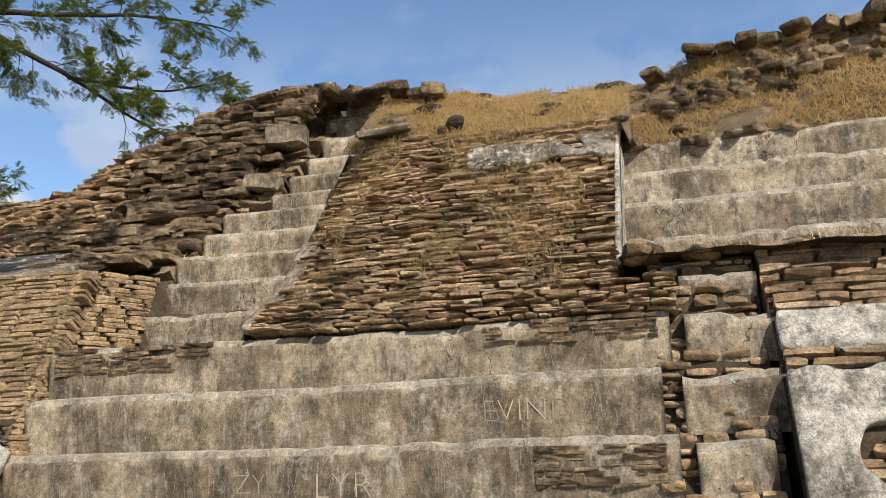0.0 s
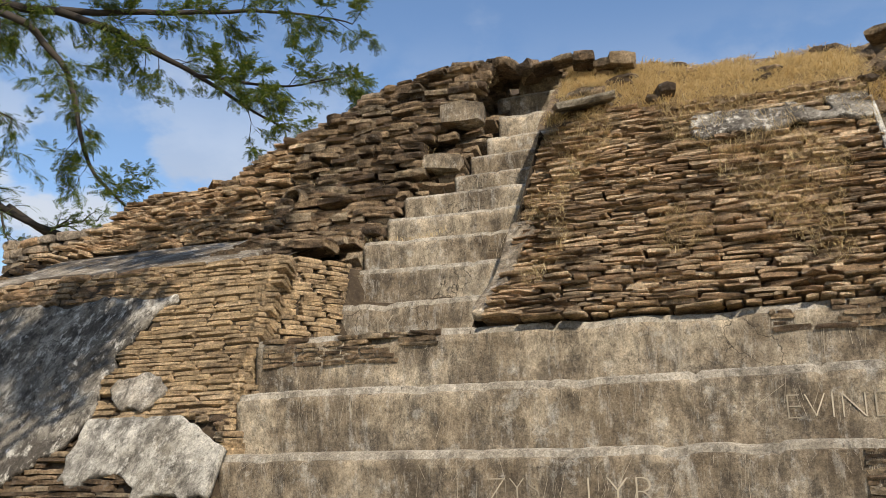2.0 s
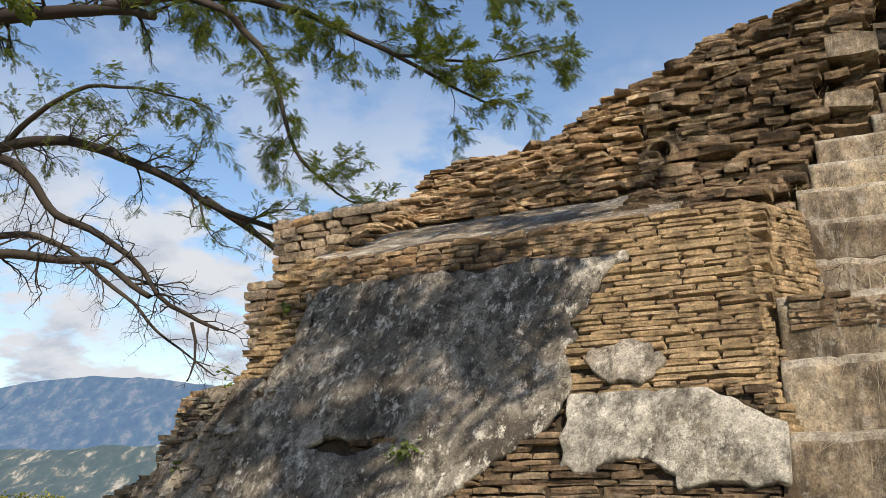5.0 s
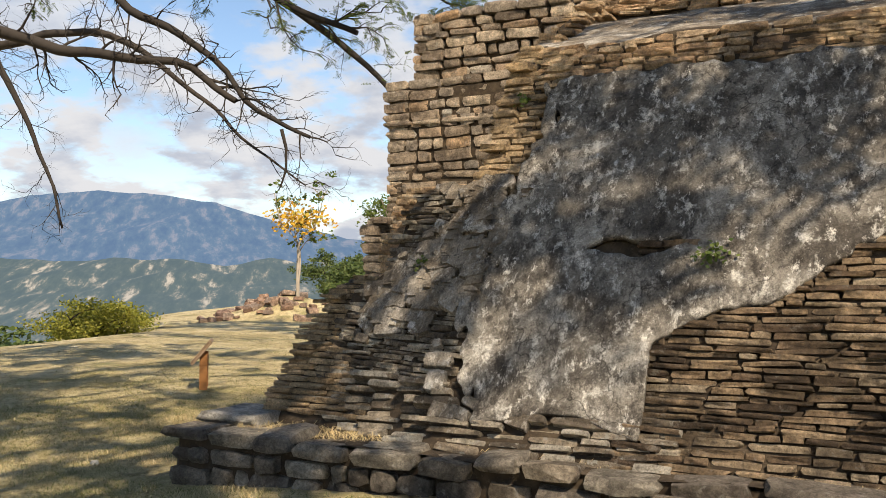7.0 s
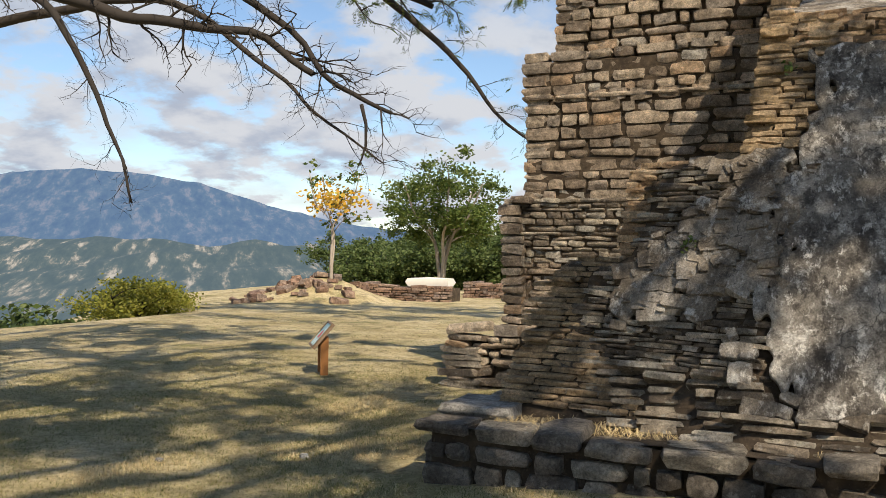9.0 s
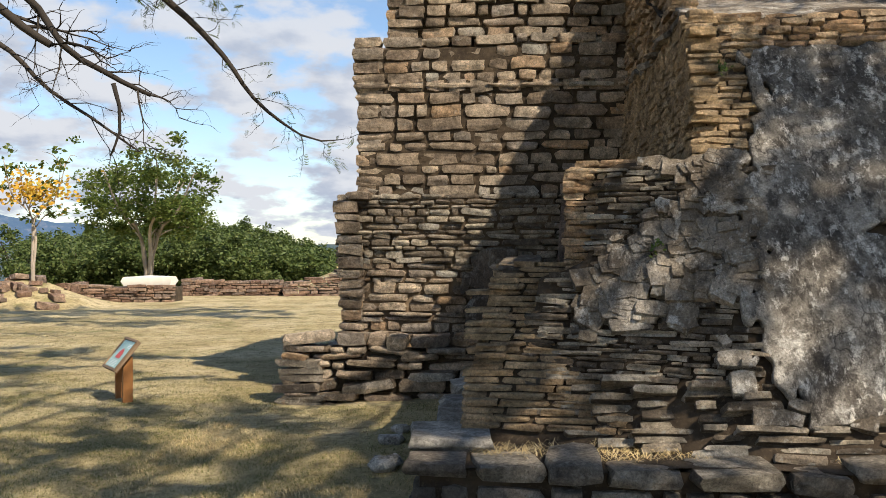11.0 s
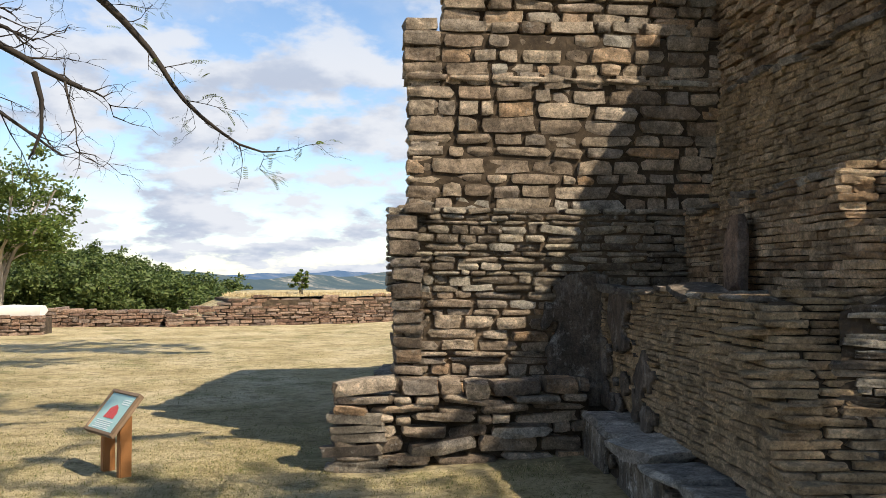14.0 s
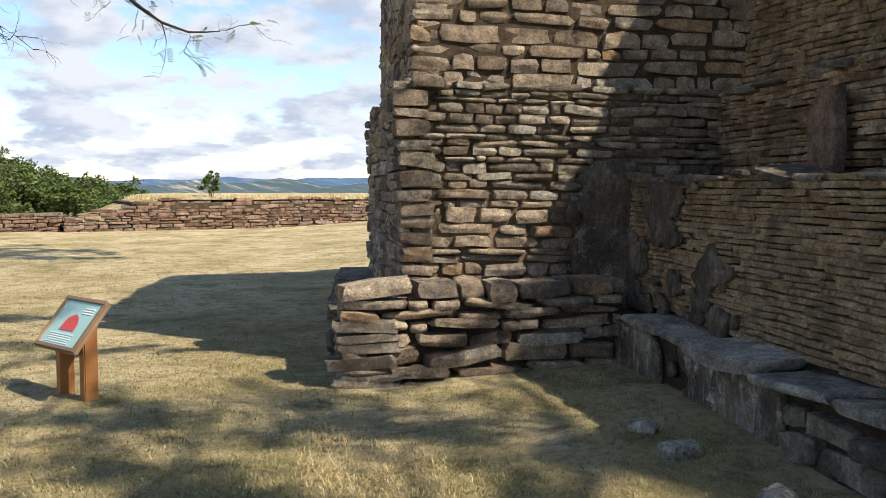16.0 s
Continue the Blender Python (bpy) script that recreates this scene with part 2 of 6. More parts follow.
def ground_mat():
    m = Mat("dry_grass_ground", 1.0)
    m.base(m.noise(0.55, 8, 0.65), [(0.3, (0.32, 0.26, 0.12)), (0.48, (0.52, 0.425, 0.235)), (0.62, (0.63, 0.535, 0.33)), (0.75, (0.54, 0.43, 0.26))])
    m.layer(m.noise(0.9, 6, 0.7, lo=0.52, hi=0.66), (0.17, 0.18, 0.06), "MIX", 0.8)
    m.layer(m.noise(3.2, 8, 0.75, lo=0.50, hi=0.62), (0.15, 0.12, 0.055), "MIX", 0.7)
    m.layer(m.noise(16, 8, 0.75, lo=0.46, hi=0.66), (0.13, 0.105, 0.045), "MIX", 0.6)
    m.layer(m.noise(60, 4, 0.7, stretch=(1, 0.4, 1), lo=0.55, hi=0.7), (0.58, 0.49, 0.31), "MIX", 0.6)
    m.bump(m.noise(26, 8, 0.75), 1.0, 0.05)
    m.bump(m.noise(120, 4, 0.7), 0.8, 0.012)
    return m.done()


GROUND = ground_mat()


def plain(name, c, rough=0.8, var=0.35, scale=8, sheen=0.0):
    m = Mat(name, rough)
    m.flat(c)
    m.value(m.rand(), 1 - var, 1 + var)
    m.value(m.noise(scale, 5), 1 - var * 0.6, 1 + var * 0.6)
    m.bump(m.noise(scale * 5, 5), 0.4, 0.01)
    return m.done()


def leaf_mat(name, stops, trans=0.35):
    m = Mat(name, 0.55)
    m.base(m.rand(), stops)
    m.done()
    t = m.n.new("ShaderNodeBsdfTranslucent")
    m.l.new(m.col, t.inputs[0])
    mx = m.n.new("ShaderNodeMixShader")
    mx.inputs[0].default_value = trans
    m.l.new(m.b.outputs[0], mx.inputs[1])
    m.l.new(t.outputs[0], mx.inputs[2])
    m.l.new(mx.outputs[0], m.n["Material Output"].inputs[0])
    return m.m


STRAW = leaf_mat("dry_straw", [(0, (0.42, 0.31, 0.15)), (0.5, (0.62, 0.48, 0.25)), (1, (0.72, 0.60, 0.36))], 0.25)
GRASS = leaf_mat("lawn_blades", [(0, (0.10, 0.125, 0.035)), (0.3, (0.19, 0.19, 0.06)), (0.6, (0.37, 0.31, 0.14)), (1, (0.56, 0.48, 0.28))], 0.3)
LEAF = leaf_mat("feathery_leaf", [(0, (0.04, 0.075, 0.014)), (0.5, (0.08, 0.122, 0.02)), (0.85, (0.135, 0.165, 0.028)), (1, (0.24, 0.215, 0.04))], 0.45)
LEAF2 = leaf_mat("broad_leaf", [(0, (0.055, 0.095, 0.02)), (0.5, (0.10, 0.145, 0.03)), (1, (0.16, 0.19, 0.05))], 0.35)
LEAF3 = leaf_mat("wood_leaf", [(0, (0.05, 0.08, 0.022)), (0.5, (0.09, 0.13, 0.036)), (1, (0.14, 0.17, 0.055))], 0.3)
LEAF4 = leaf_mat("yellowish_leaf", [(0, (0.15, 0.17, 0.025)), (0.5, (0.26, 0.26, 0.04)), (1, (0.36, 0.33, 0.07))], 0.4)
FLOWER = leaf_mat("yellow_leaf", [(0, (0.5, 0.26, 0.03)), (0.6, (0.62, 0.38, 0.05)), (1, (0.45, 0.4, 0.08))], 0.4)
BARK = plain("bark", (0.036, 0.030, 0.025), 0.95, 0.4, 5)
PALEBARK = plain("pale_bark", (0.30, 0.26, 0.21), 0.9, 0.3, 5)
POSTWOOD = plain("varnished_post", (0.36, 0.16, 0.055), 0.55, 0.25, 14)
FRAMEWOOD = plain("weathered_frame", (0.24, 0.165, 0.105), 0.7, 0.3, 14)
PANEL = plain("sign_panel", (0.35, 0.56, 0.54), 0.4, 0.12, 5)
REDINK = plain("red_print", (0.52, 0.07, 0.06), 0.45, 0.1)
INK = plain("pale_print", (0.72, 0.78, 0.76), 0.5, 0.08)


# ---- mesh helpers ----
def nz3(x, y, z, s=1.0):
    return noise.noise(Vector((x * s, y * s, z * s)))


def thing(name, label, category, group="", kind="", m=BASE):
    ob = new(name)
    ob.empty_display_size = 0.2
    ob.matrix_world = m
    return tagged(ob, label, category, group, kind)


def part(name, data, material, parent, label=""):
    """data: a bmesh or a mesh, in the parent's space."""
    if isinstance(data, bmesh.types.BMesh):
        me = bpy.data.meshes.new(name)
        data.to_mesh(me)
        data.free()
    else:
        me = data
    if material and not me.materials:
        me.materials.append(material)
    ob = new(name, me)
    ob.parent = parent
    return tagged(ob, label)


def pydata(name, verts, faces, smooth=False):
    me = bpy.data.meshes.new(name)
    me.from_pydata([tuple(v) for v in verts], [], faces)
    me.update()
    if smooth:
        me.polygons.foreach_set("use_smooth", [True] * len(me.polygons))
    return me


def sheet(name, F, a0, a1, da, b0, b1, db, keep=None, smooth=True):
    """A grid over F(a, b), faces left out where keep(a, b) says no."""
    na, nb = max(1, round((a1 - a0) / da)), max(1, round((b1 - b0) / db))
    vs = [F(a0 + (a1 - a0) * i / na, b0 + (b1 - b0) * j / nb) for i in range(na + 1) for j in range(nb + 1)]
    fs = []
    for i in range(na):
        for j in range(nb):
            if keep is None or keep(a0 + (a1 - a0) * (i + 0.5) / na, b0 + (b1 - b0) * (j + 0.5) / nb):
                k = i * (nb + 1) + j
                fs.append((k, k + nb + 1, k + nb + 2, k + 1))
    me = pydata(name, vs, fs, smooth)
    if keep:
        bm = bmesh.new()
        bm.from_mesh(me)
        bmesh.ops.delete(bm, geom=[v for v in bm.verts if not v.link_faces], context="VERTS")
        bm.to_mesh(me)
        bm.free()
    if keep:
        bm = bmesh.new()
        bm.from_mesh(me)
        rim = [v for v in bm.verts if v.is_boundary]
        for _ in range(2):
            mean = []
            for v in rim:
                q = [e.other_vert(v).co for e in v.link_edges if e.is_boundary]
                mean.append(v.co * 0.4 + sum(q, Vector()) * (0.6 / len(q)))
            for v, c in zip(rim, mean):
                v.co = c
        bm.to_mesh(me)
        bm.free()
    return me


def thicken(ob, t, offset=-1):
    md = ob.modifiers.new("thickness", "SOLIDIFY")
    md.thickness, md.offset = t, offset
    return ob


def lerp(x, pts):
    if x <= pts[0][0]:
        return pts[0][1]
    for (x0, y0), (x1, y1) in zip(pts, pts[1:]):
        if x <= x1:
            return y0 + (y1 - y0) * (x - x0) / (x1 - x0)
    return pts[-1][1]


def stone_shape(seed, corner, crease=27):
    """A rough block in the unit cube: 24 faces, worn corners."""
    rs = random.Random(seed)
    bm = bmesh.new()
    bmesh.ops.create_cube(bm, size=1)
    bmesh.ops.subdivide_edges(bm, edges=bm.edges[:], cuts=1, use_grid_fill=True)
    for v in bm.verts:
        k = sum(abs(c) > 0.4 for c in v.co)
        pull = {1: 1.0, 2: 1 - corner * 0.55, 3: 1 - corner}[k]
        v.co = Vector((v.co.x * (pull + rs.uniform(-0.04, 0.03)), v.co.y * (pull + rs.uniform(-0.07, 0.05)), v.co.z * (pull + rs.uniform(-0.09, 0.05))))
        v.co += Vector((rs.uniform(-0.035, 0.035), rs.uniform(-0.05, 0.05), rs.uniform(-0.085, 0.085)))
    for f in bm.faces:
        f.smooth = True
    me = bpy.data.meshes.new("stone")
    bm.to_mesh(me)
    bm.free()
    me.set_sharp_from_angle(angle=radians(crease))
    return me


SHAPES = [stone_shape(k, 0.06 + 0.02 * (k % 5)) for k in range(14)]
BOULDERS = [stone_shape(40 + k, 0.30 + 0.03 * (k % 3), 45) for k in range(8)]
ROUGH = [stone_shape(80 + k, 0.12 + 0.03 * (k % 4), 42) for k in range(14)]
BLOCKS = [stone_shape(120 + k, 0.11 + 0.025 * (k % 4)) for k in range(14)]
_COPIES = {}


def shape_for(k, material, shapes):
    key = (id(shapes), k, material.name)
    if key not in _COPIES:
        me = shapes[k].copy()
        me.materials.append(material)
        _COPIES[key] = me
    return _COPIES[key]


def lay(parent, name, items, material, keep=300, near=None, shapes=SHAPES, rest="masonry"):
    """items: matrices of unit stones in the parent's space. The nearest become parts of their own, the rest one joined part."""
    if near is not None:
        items = sorted(items, key=lambda m: (m.translation - Vector(near)).length)
    rs = random.Random(len(items))
    for m in items[:keep]:
        ob = new(name, shape_for(rs.randrange(len(shapes)), material, shapes))
        ob.parent = parent
        ob.matrix_basis = m
    if items[keep:]:
        vs, fs = [], []
        co = [np.array([v.co[:] for v in s.vertices]) for s in shapes]
        pol = [[tuple(p.vertices) for p in s.polygons] for s in shapes]
        base = 0
        for m in items[keep:]:
            k = rs.randrange(len(shapes))
            a = np.array(m)
            vs.extend((co[k] @ a[:3, :3].T + a[:3, 3]).tolist())
            fs.extend([tuple(i + base for i in p) for p in pol[k]])
            base += len(co[k])
        tagged(part(rest, pydata(rest, vs, fs), material, parent), kind="stuff")


def courses(F, T, N, a0, a1, z0, z1, hh, ll, depth, seed, inside=None, proud=0.03, tilt=1.5, gap=0.012):
    """Matrices of stones laid in courses on the face F(a, z); T along it, N out of it."""
    rs = random.Random(seed)
    T, N = Vector(T).normalized(), Vector(N).normalized()
    out, z = [], z0
    ph = rs.uniform(0, 50)
    while z < z1:
        h = rs.uniform(*hh)
        a = a0 + rs.uniform(-0.5, 0) * ll[0]
        while a < a1:
            w = rs.uniform(*ll) * (1.0 if rs.random() < 0.8 else 0.6)
            c0, c1 = max(a, a0), min(a + w, a1)
            a += w
            if c1 - c0 < 0.3 * ll[0]:
                continue
            c = (c0 + c1) / 2
            zc = z + h / 2 + 0.35 * h * nz3(c * 0.7, z, ph)
            if inside and not inside(c, zc):
                continue
            hs = h * rs.uniform(0.9, 1.05) - gap * 0.5
            p = Vector(F(c, zc)) + N * (rs.uniform(-0.6, 1.1) * proud - depth / 2)
            yaw, rol, pit = (radians(rs.gauss(0, tilt)) for _ in range(3))
            rot = Matrix((T, -N, T.cross(-N))).transposed().to_4x4() @ Euler((pit, rol, yaw)).to_matrix().to_4x4()
            out.append(Matrix.Translation(p) @ rot @ Matrix.Diagonal((c1 - c0 - gap, depth, max(hs, 0.02), 1)))
        z += h
    return out


def scatter(F, N, a0, a1, b0, b1, count, size, seed, sink=0.3, inside=None):
    rs = random.Random(seed)
    out = []
    while len(out) < count:
        a, b = rs.uniform(a0, a1), rs.uniform(b0, b1)
        if inside and not inside(a, b):
            count -= 0.2
            continue
        s = rs.uniform(*size)
        p = Vector(F(a, b)) + Vector(N) * s * (0.25 - sink)
        rot = Euler((rs.gauss(0, 0.2), rs.gauss(0, 0.2), rs.uniform(0, 6.3))).to_matrix().to_4x4()
        out.append(Matrix.Translation(p) @ rot @ Matrix.Diagonal((s * rs.uniform(0.9, 1.5), s * rs.uniform(0.7, 1.1), s * rs.uniform(0.35, 0.6), 1)))
    return out


def blades(name, spots, material, length, width, parent, seed, lean=0.6, label=""):
    """Grass blades: bent two-segment strips at the given spots."""
    rs = np.random.RandomState(seed)
    p = np.array(spots, float)
    n = len(p)
    ang, L = rs.uniform(0, 6.283, n), rs.uniform(*length, n)
    ln = np.abs(rs.normal(lean, 0.3, n))
    d = np.stack([np.cos(ang), np.sin(ang), np.zeros(n)], 1)
    s = np.stack([-np.sin(ang), np.cos(ang), np.zeros(n)], 1) * width * 0.5
    up = np.array([0, 0, 1.0])
    mid = p + (d * np.sin(ln * 0.6)[:, None] + up * np.cos(ln * 0.6)[:, None]) * (L * 0.55)[:, None]
    tip = mid + (d * np.sin(np.minimum(ln * 1.6, 1.9))[:, None] + up * np.cos(np.minimum(ln * 1.6, 1.9))[:, None]) * (L * 0.45)[:, None]
    vs = np.stack([p - s, p + s, mid - s * 0.8, mid + s * 0.8, tip], 1).reshape(-1, 3)
    k = np.arange(n)[:, None] * 5
    fs = np.concatenate([k + np.array([0, 1, 3]), k + np.array([0, 3, 2]), k + np.array([2, 3, 4])]).tolist()
    me = pydata(name, vs.tolist(), fs)
    if parent is None:
        me.materials.append(material)
        return tagged(new(name, me), label, "grass", kind="stuff")
    return tagged(part(name, me, material, parent, label), kind="stuff")


def U(u, v, z):
    return BASE @ Vector((u, v, z))


# ---- ground ----
def ground_z(x, y):
    p = BASE.inverted() @ Vector((x, y, 0))
    z = max(0.0, min(0.28, 0.05 * (p.x + 7.5))) - max(0, min(0.14, (y - 14) * 0.006))
    z += 0.03 * nz3(x, y, 0, 0.45) + 0.012 * nz3(x, y, 3, 2.3)
    west = max(0, -18.5 - x + 1.2 * nz3(x, y, 7, 0.2) - max(0, y - 26) * 0.35 + max(0, 8 - y) * 0.2)
    north = max(0, y - 48)
    d = math.hypot(west, north) if y > 0 else west
    z -= 0.10 * min(d, 6) + 0.28 * max(0, d - 6) if d < 250 else 0.6 + 68
    if d > 80:
        z += 6 * nz3(x, y, 0, 0.004) * min(1, (d - 80) / 200)
    return z


def build_ground():
    cx, cy = -8.0, 8.0
    radii = [0.0] + [0.25 * k for k in range(1, 80)]
    while radii[-1] < 4600:
        radii.append(radii[-1] * 1.07)
    seg = 220
    vs = [(cx, cy, ground_z(cx, cy))]
    for r in radii[1:]:
        for k in range(seg):
            a = 2 * math.pi * k / seg
            x, y = cx + r * math.cos(a), cy + r * math.sin(a)
            vs.append((x, y, ground_z(x, y)))
    fs = [(0, 1 + k, 1 + (k + 1) % seg) for k in range(seg)]
    for i in range(len(radii) - 2):
        b = 1 + i * seg
        for k in range(seg):
            fs.append((b + k, b + seg + k, b + seg + (k + 1) % seg, b + (k + 1) % seg))
    me = pydata("ground", vs, fs, True)
    me.materials.append(GROUND)
    tagged(new("ground", me), "dry straw-coloured lawn with thin green patches on a plateau", "ground", kind="structure")


build_ground()


# ---- the ruin: west wall with its stained plaster ----
CREST = [(-8, 4.6), (-6.6, 4.85), (-4.5, 4.87), (-3.5, 5.18), (-2.55, 5.25), (-1.8, 5.58), (-1.0, 5.86), (-0.7, 6.05), (0.2, 6.2), (0.8, 6.3), (1.9, 6.2), (3.2, 5.98), (5.0, 5.95), (5.6, 6.15), (6.9, 6.3), (9, 6.3)]


def face_v(z):
    return -1.18 + 0.61 * z


def corner_back(u, z):
    """The wall's west corner is worn back round its end."""
    t = max(0.0, min(1.0, (-4.05 - u) / 1.6))
    return 0.75 * t * (0.55 + 0.45 * max(0, min(1, (2.3 - z) / 1.6)))


def wall_a(u, z, out=0.0):
    return Vector((u, face_v(z) - out + corner_back(u, z) + 0.03 * nz3(u, z, 1, 0.9) + 0.012 * nz3(u, z, 4, 4), z))


NA = Vector((0, -1, 0.61)).normalized()


def brick_zone(u, z):
    return -1.75 < u < 0.03 - 0.12 * (z - 1.7) and not (plaster_zone(u - 0.09, z) and plaster_zone(u + 0.05, z)) and z > 1.99 + 0.05 * nz3(u, 0, 5, 3)


def patch_zone(u, z):
    hole = ((u + 0.88) / 0.27) ** 2 + ((z - 1.38) / 0.22) ** 2 < 1 + 0.3 * nz3(u, z, 3, 5)
    low = 1.40 + 0.12 * nz3(u, 3, 3, 2.2) + 0.05 * nz3(u, 3, 8, 9) + (0.02 if u > -0.6 else 0.12)
    top = 2.0 - 0.24 * max(0, (u + 0.42) / 0.45) + 0.02 * nz3(u, 0, 0, 6) + 0.03 * nz3(u, z, 0, 14)
    return -1.32 + 0.05 * nz3(0, z, 1, 9) < u < 0.02 and low < z < top and not hole


def slot_zone(u, z):
    return abs(z - 1.72 - 0.05 * nz3(u, 1, 1, 4)) < (0.06 + 0.03 * nz3(u, 4, 4, 6)) * (1 - ((u + 2.9) / 0.36) ** 2)


def plaster_zone(u, z):
    right = lerp(z, [(0.6, -2.6), (1.6, -1.75), (1.9, -1.42), (2.2, -1.34), (2.5, -1.38), (2.8, -1.2), (3.05, -0.95)]) + 0.16 * nz3(u * 0.3, z, 2, 1.9) + 0.10 * nz3(u, z, 6, 6) + 0.05 * nz3(u, z, 9, 16)
    left = lerp(z, [(0.5, -3.65), (0.9, -3.85), (1.3, -4.0), (1.8, -3.95), (2.3, -3.85), (3.1, -3.75)]) + 0.22 * nz3(1, z, 8, 2.1) + 0.16 * nz3(u * 2, z, 8, 6) + 0.10 * nz3(u * 2, z, 3, 15)
    low = 0.66 + 0.10 * nz3(u, 2, 8, 2.0) + (0.55 + 0.28 * (u + 2.7) if u > -2.75 else 0) * 1.0
    top = 3.06 + 0.06 * nz3(u, 5, 5, 2) + 0.04 * nz3(u, z, 5, 9)
    return left < u < right and low < z < top and not slot_zone(u, z)


wall = thing("wall_south", "battered wall of thin stones with cracked stained grey plaster", "wall", kind="structure")


def core_profile(u, s):
    """s runs 0..6 up the body: wall, ledge, slope, crest, back."""
    zc = lerp(u, CREST)
    pts = [(0, (face_v(-0.3) + 0.05, -0.3)), (1, (face_v(3.33) + 0.05, 3.33)), (2, (1.60, 3.54)), (3, (2.55, 3.94)), (4, (3.75, zc - 0.12)), (5, (5.2, zc)), (6, (8.5, zc - 0.2))]
    k = min(5, int(s))
    (v0, z0), (v1, z1) = pts[k][1], pts[k + 1][1]
    f = s - k
    v, z = v0 + (v1 - v0) * f, z0 + (z1 - z0) * f
    if s <= 1:
        v += corner_back(u, z)
    if s < 2.4:
        u = min(u, -0.04 - 0.12 * max(0, z - 1.7))
    amp = 0.02 if s <= 1 else 0.10
    return Vector((u + 0.02 * nz3(u, v, z, 2), v + amp * nz3(u, v, z, 1.3), z + amp * nz3(u + 9, v, z, 1.3)))


core = sheet("core", core_profile, -4.12, 0.03, 0.08, 0, 6, 0.045)
part("core", core, EARTH, wall)
part("core", sheet("core", lambda u, z: wall_a(u, z, -0.045), -5.45, -4.05, 0.07, 0.2, 2.2, 0.07, lambda u, z: u > lerp(z, [(0.5, -5.45), (1.45, -5.2), (1.5, -4.9), (2.2, -4.75)])), EARTH, wall)
E1 = part("plaster", sheet("plaster", lambda u, z: wall_a(u, z, 0.035), -5.2, -1.0, 0.028, 0.5, 3.15, 0.028, plaster_zone), PLASTER, wall, "grey plaster with black stains and pale lichen")
thicken(E1, 0.05)
E2 = part("plaster", sheet("plaster", lambda u, z: wall_a(u, z, 0.03), -1.4, 0.02, 0.016, 1.3, 2.05, 0.016, patch_zone), WHITE, wall, "whitish plaster patch broken round a hole")
thicken(E2, 0.06)

# angular flakes of plaster still clinging to the worn corner
def flakes(u0, u1, z0, z1, n, seed, density):
    rs_ = random.Random(seed)
    out = []
    face = Matrix((Vector((0.97, -0.2, 0)).normalized(), -NA, Vector((0.97, -0.2, 0)).normalized().cross(-NA))).transposed().to_4x4()
    while len(out) < n:
        u, z = rs_.uniform(u0, u1), rs_.uniform(z0, z1)
        if plaster_zone(u, z) or u < lerp(z, [(0.5, -5.1), (1.45, -5.0), (2.2, -4.6)]) or rs_.random() > density(u, z):
            n -= 0.1
            continue
        k = rs_.uniform(0.05, 0.17)
        tip = Euler((rs_.gauss(0, 0.05), rs_.gauss(0, 0.3), rs_.gauss(0, 0.05))).to_matrix().to_4x4()
        out.append(Matrix.Translation(wall_a(u, z, 0.0)) @ face @ tip @ Matrix.Diagonal((k * rs_.uniform(0.8, 1.7), rs_.uniform(0.05, 0.08), k * rs_.uniform(0.6, 1.1), 1)))
    return out


lay(wall, "plaster_flake", flakes(-5.1, -3.3, 0.62, 2.2, 330, 37, lambda u, z: max(0.0, 0.45 + 1.1 * nz3(u, z, 31, 1.7) - 0.42 * abs(u + 3.9))), CRUST, 300, (-4.2, 0, 1.3), rest="plaster_crust")

# a sloped ledge of plaster above the wall
def ledge(u, b):
    v, z = 0.98 + b * 1.6, 3.31 + b * 0.66
    return Vector((u, v, z + 0.06 + 0.03 * nz3(u, v, 1, 2)))


E3 = part("ledge", sheet("ledge", ledge, -4.08, -0.75, 0.03, 0, 1.06, 0.025, lambda u, b: b < lerp(u, [(-4, 0.9), (-2, 1.05), (-1.3, 1.0), (-0.7, 0.6)]) + 0.14 * nz3(u, b, 1, 2) + 0.08 * nz3(u, b, 4, 7)), CRUST, wall, "weathered sloping plaster ledge")
thicken(E3, 0.07)

brick = courses(wall_a, (1, 0, 0), NA, -2.2, -0.02, 1.95, 3.36, (0.034, 0.050), (0.18, 0.50), 0.16, 11, brick_zone, 0.016, 0.6, 0.004)
lay(wall, "brick", brick, BRICK, 300, (-0.5, 0, 2.2), rest="brickwork")
loose = courses(wall_a, (1, 0, 0), (0, -1, 0.2), -2.9, -0.02, 0.4, 2.02, (0.03, 0.055), (0.14, 0.42), 0.18, 12, lambda u, z: not (plaster_zone(u - 0.12, z) and plaster_zone(u + 0.10, z)) and not patch_zone(u + 0.05, z) and not patch_zone(u - 0.05, z) and u > -2.9, 0.026, 2.0, 0.007)
lay(wall, "slab", loose, DARKSTONE, 220, (-2, -0.5, 1.0))
lowrow = courses(lambda u, z: wall_a(u, z, 0.0), (1, 0, 0), NA, -5.35, -2.5, 0.42, 0.82, (0.035, 0.075), (0.16, 0.5), 0.2, 13, lambda u, z: not plaster_zone(u, z), 0.04, 1.5)
lay(wall, "slab", lowrow, LICHEN, 120, (-4, -0.7, 0.5))
west = courses(lambda u, z: wall_a(u, z, 0.0), (0.93, -0.37, 0), (-0.37, -0.93, 0.1), -5.35, -3.6, 0.8, 2.16, (0.024, 0.044), (0.10, 0.36), 0.22, 14, lambda u, z: not plaster_zone(u, z) and u > lerp(z, [(0.5, -5.4), (1.45, -5.2), (1.5, -4.9), (2.2, -4.75)]), 0.022, 2.0, 0.004)
lay(wall, "slab", west, LICHEN, 300, (-4.8, 0, 1.0))
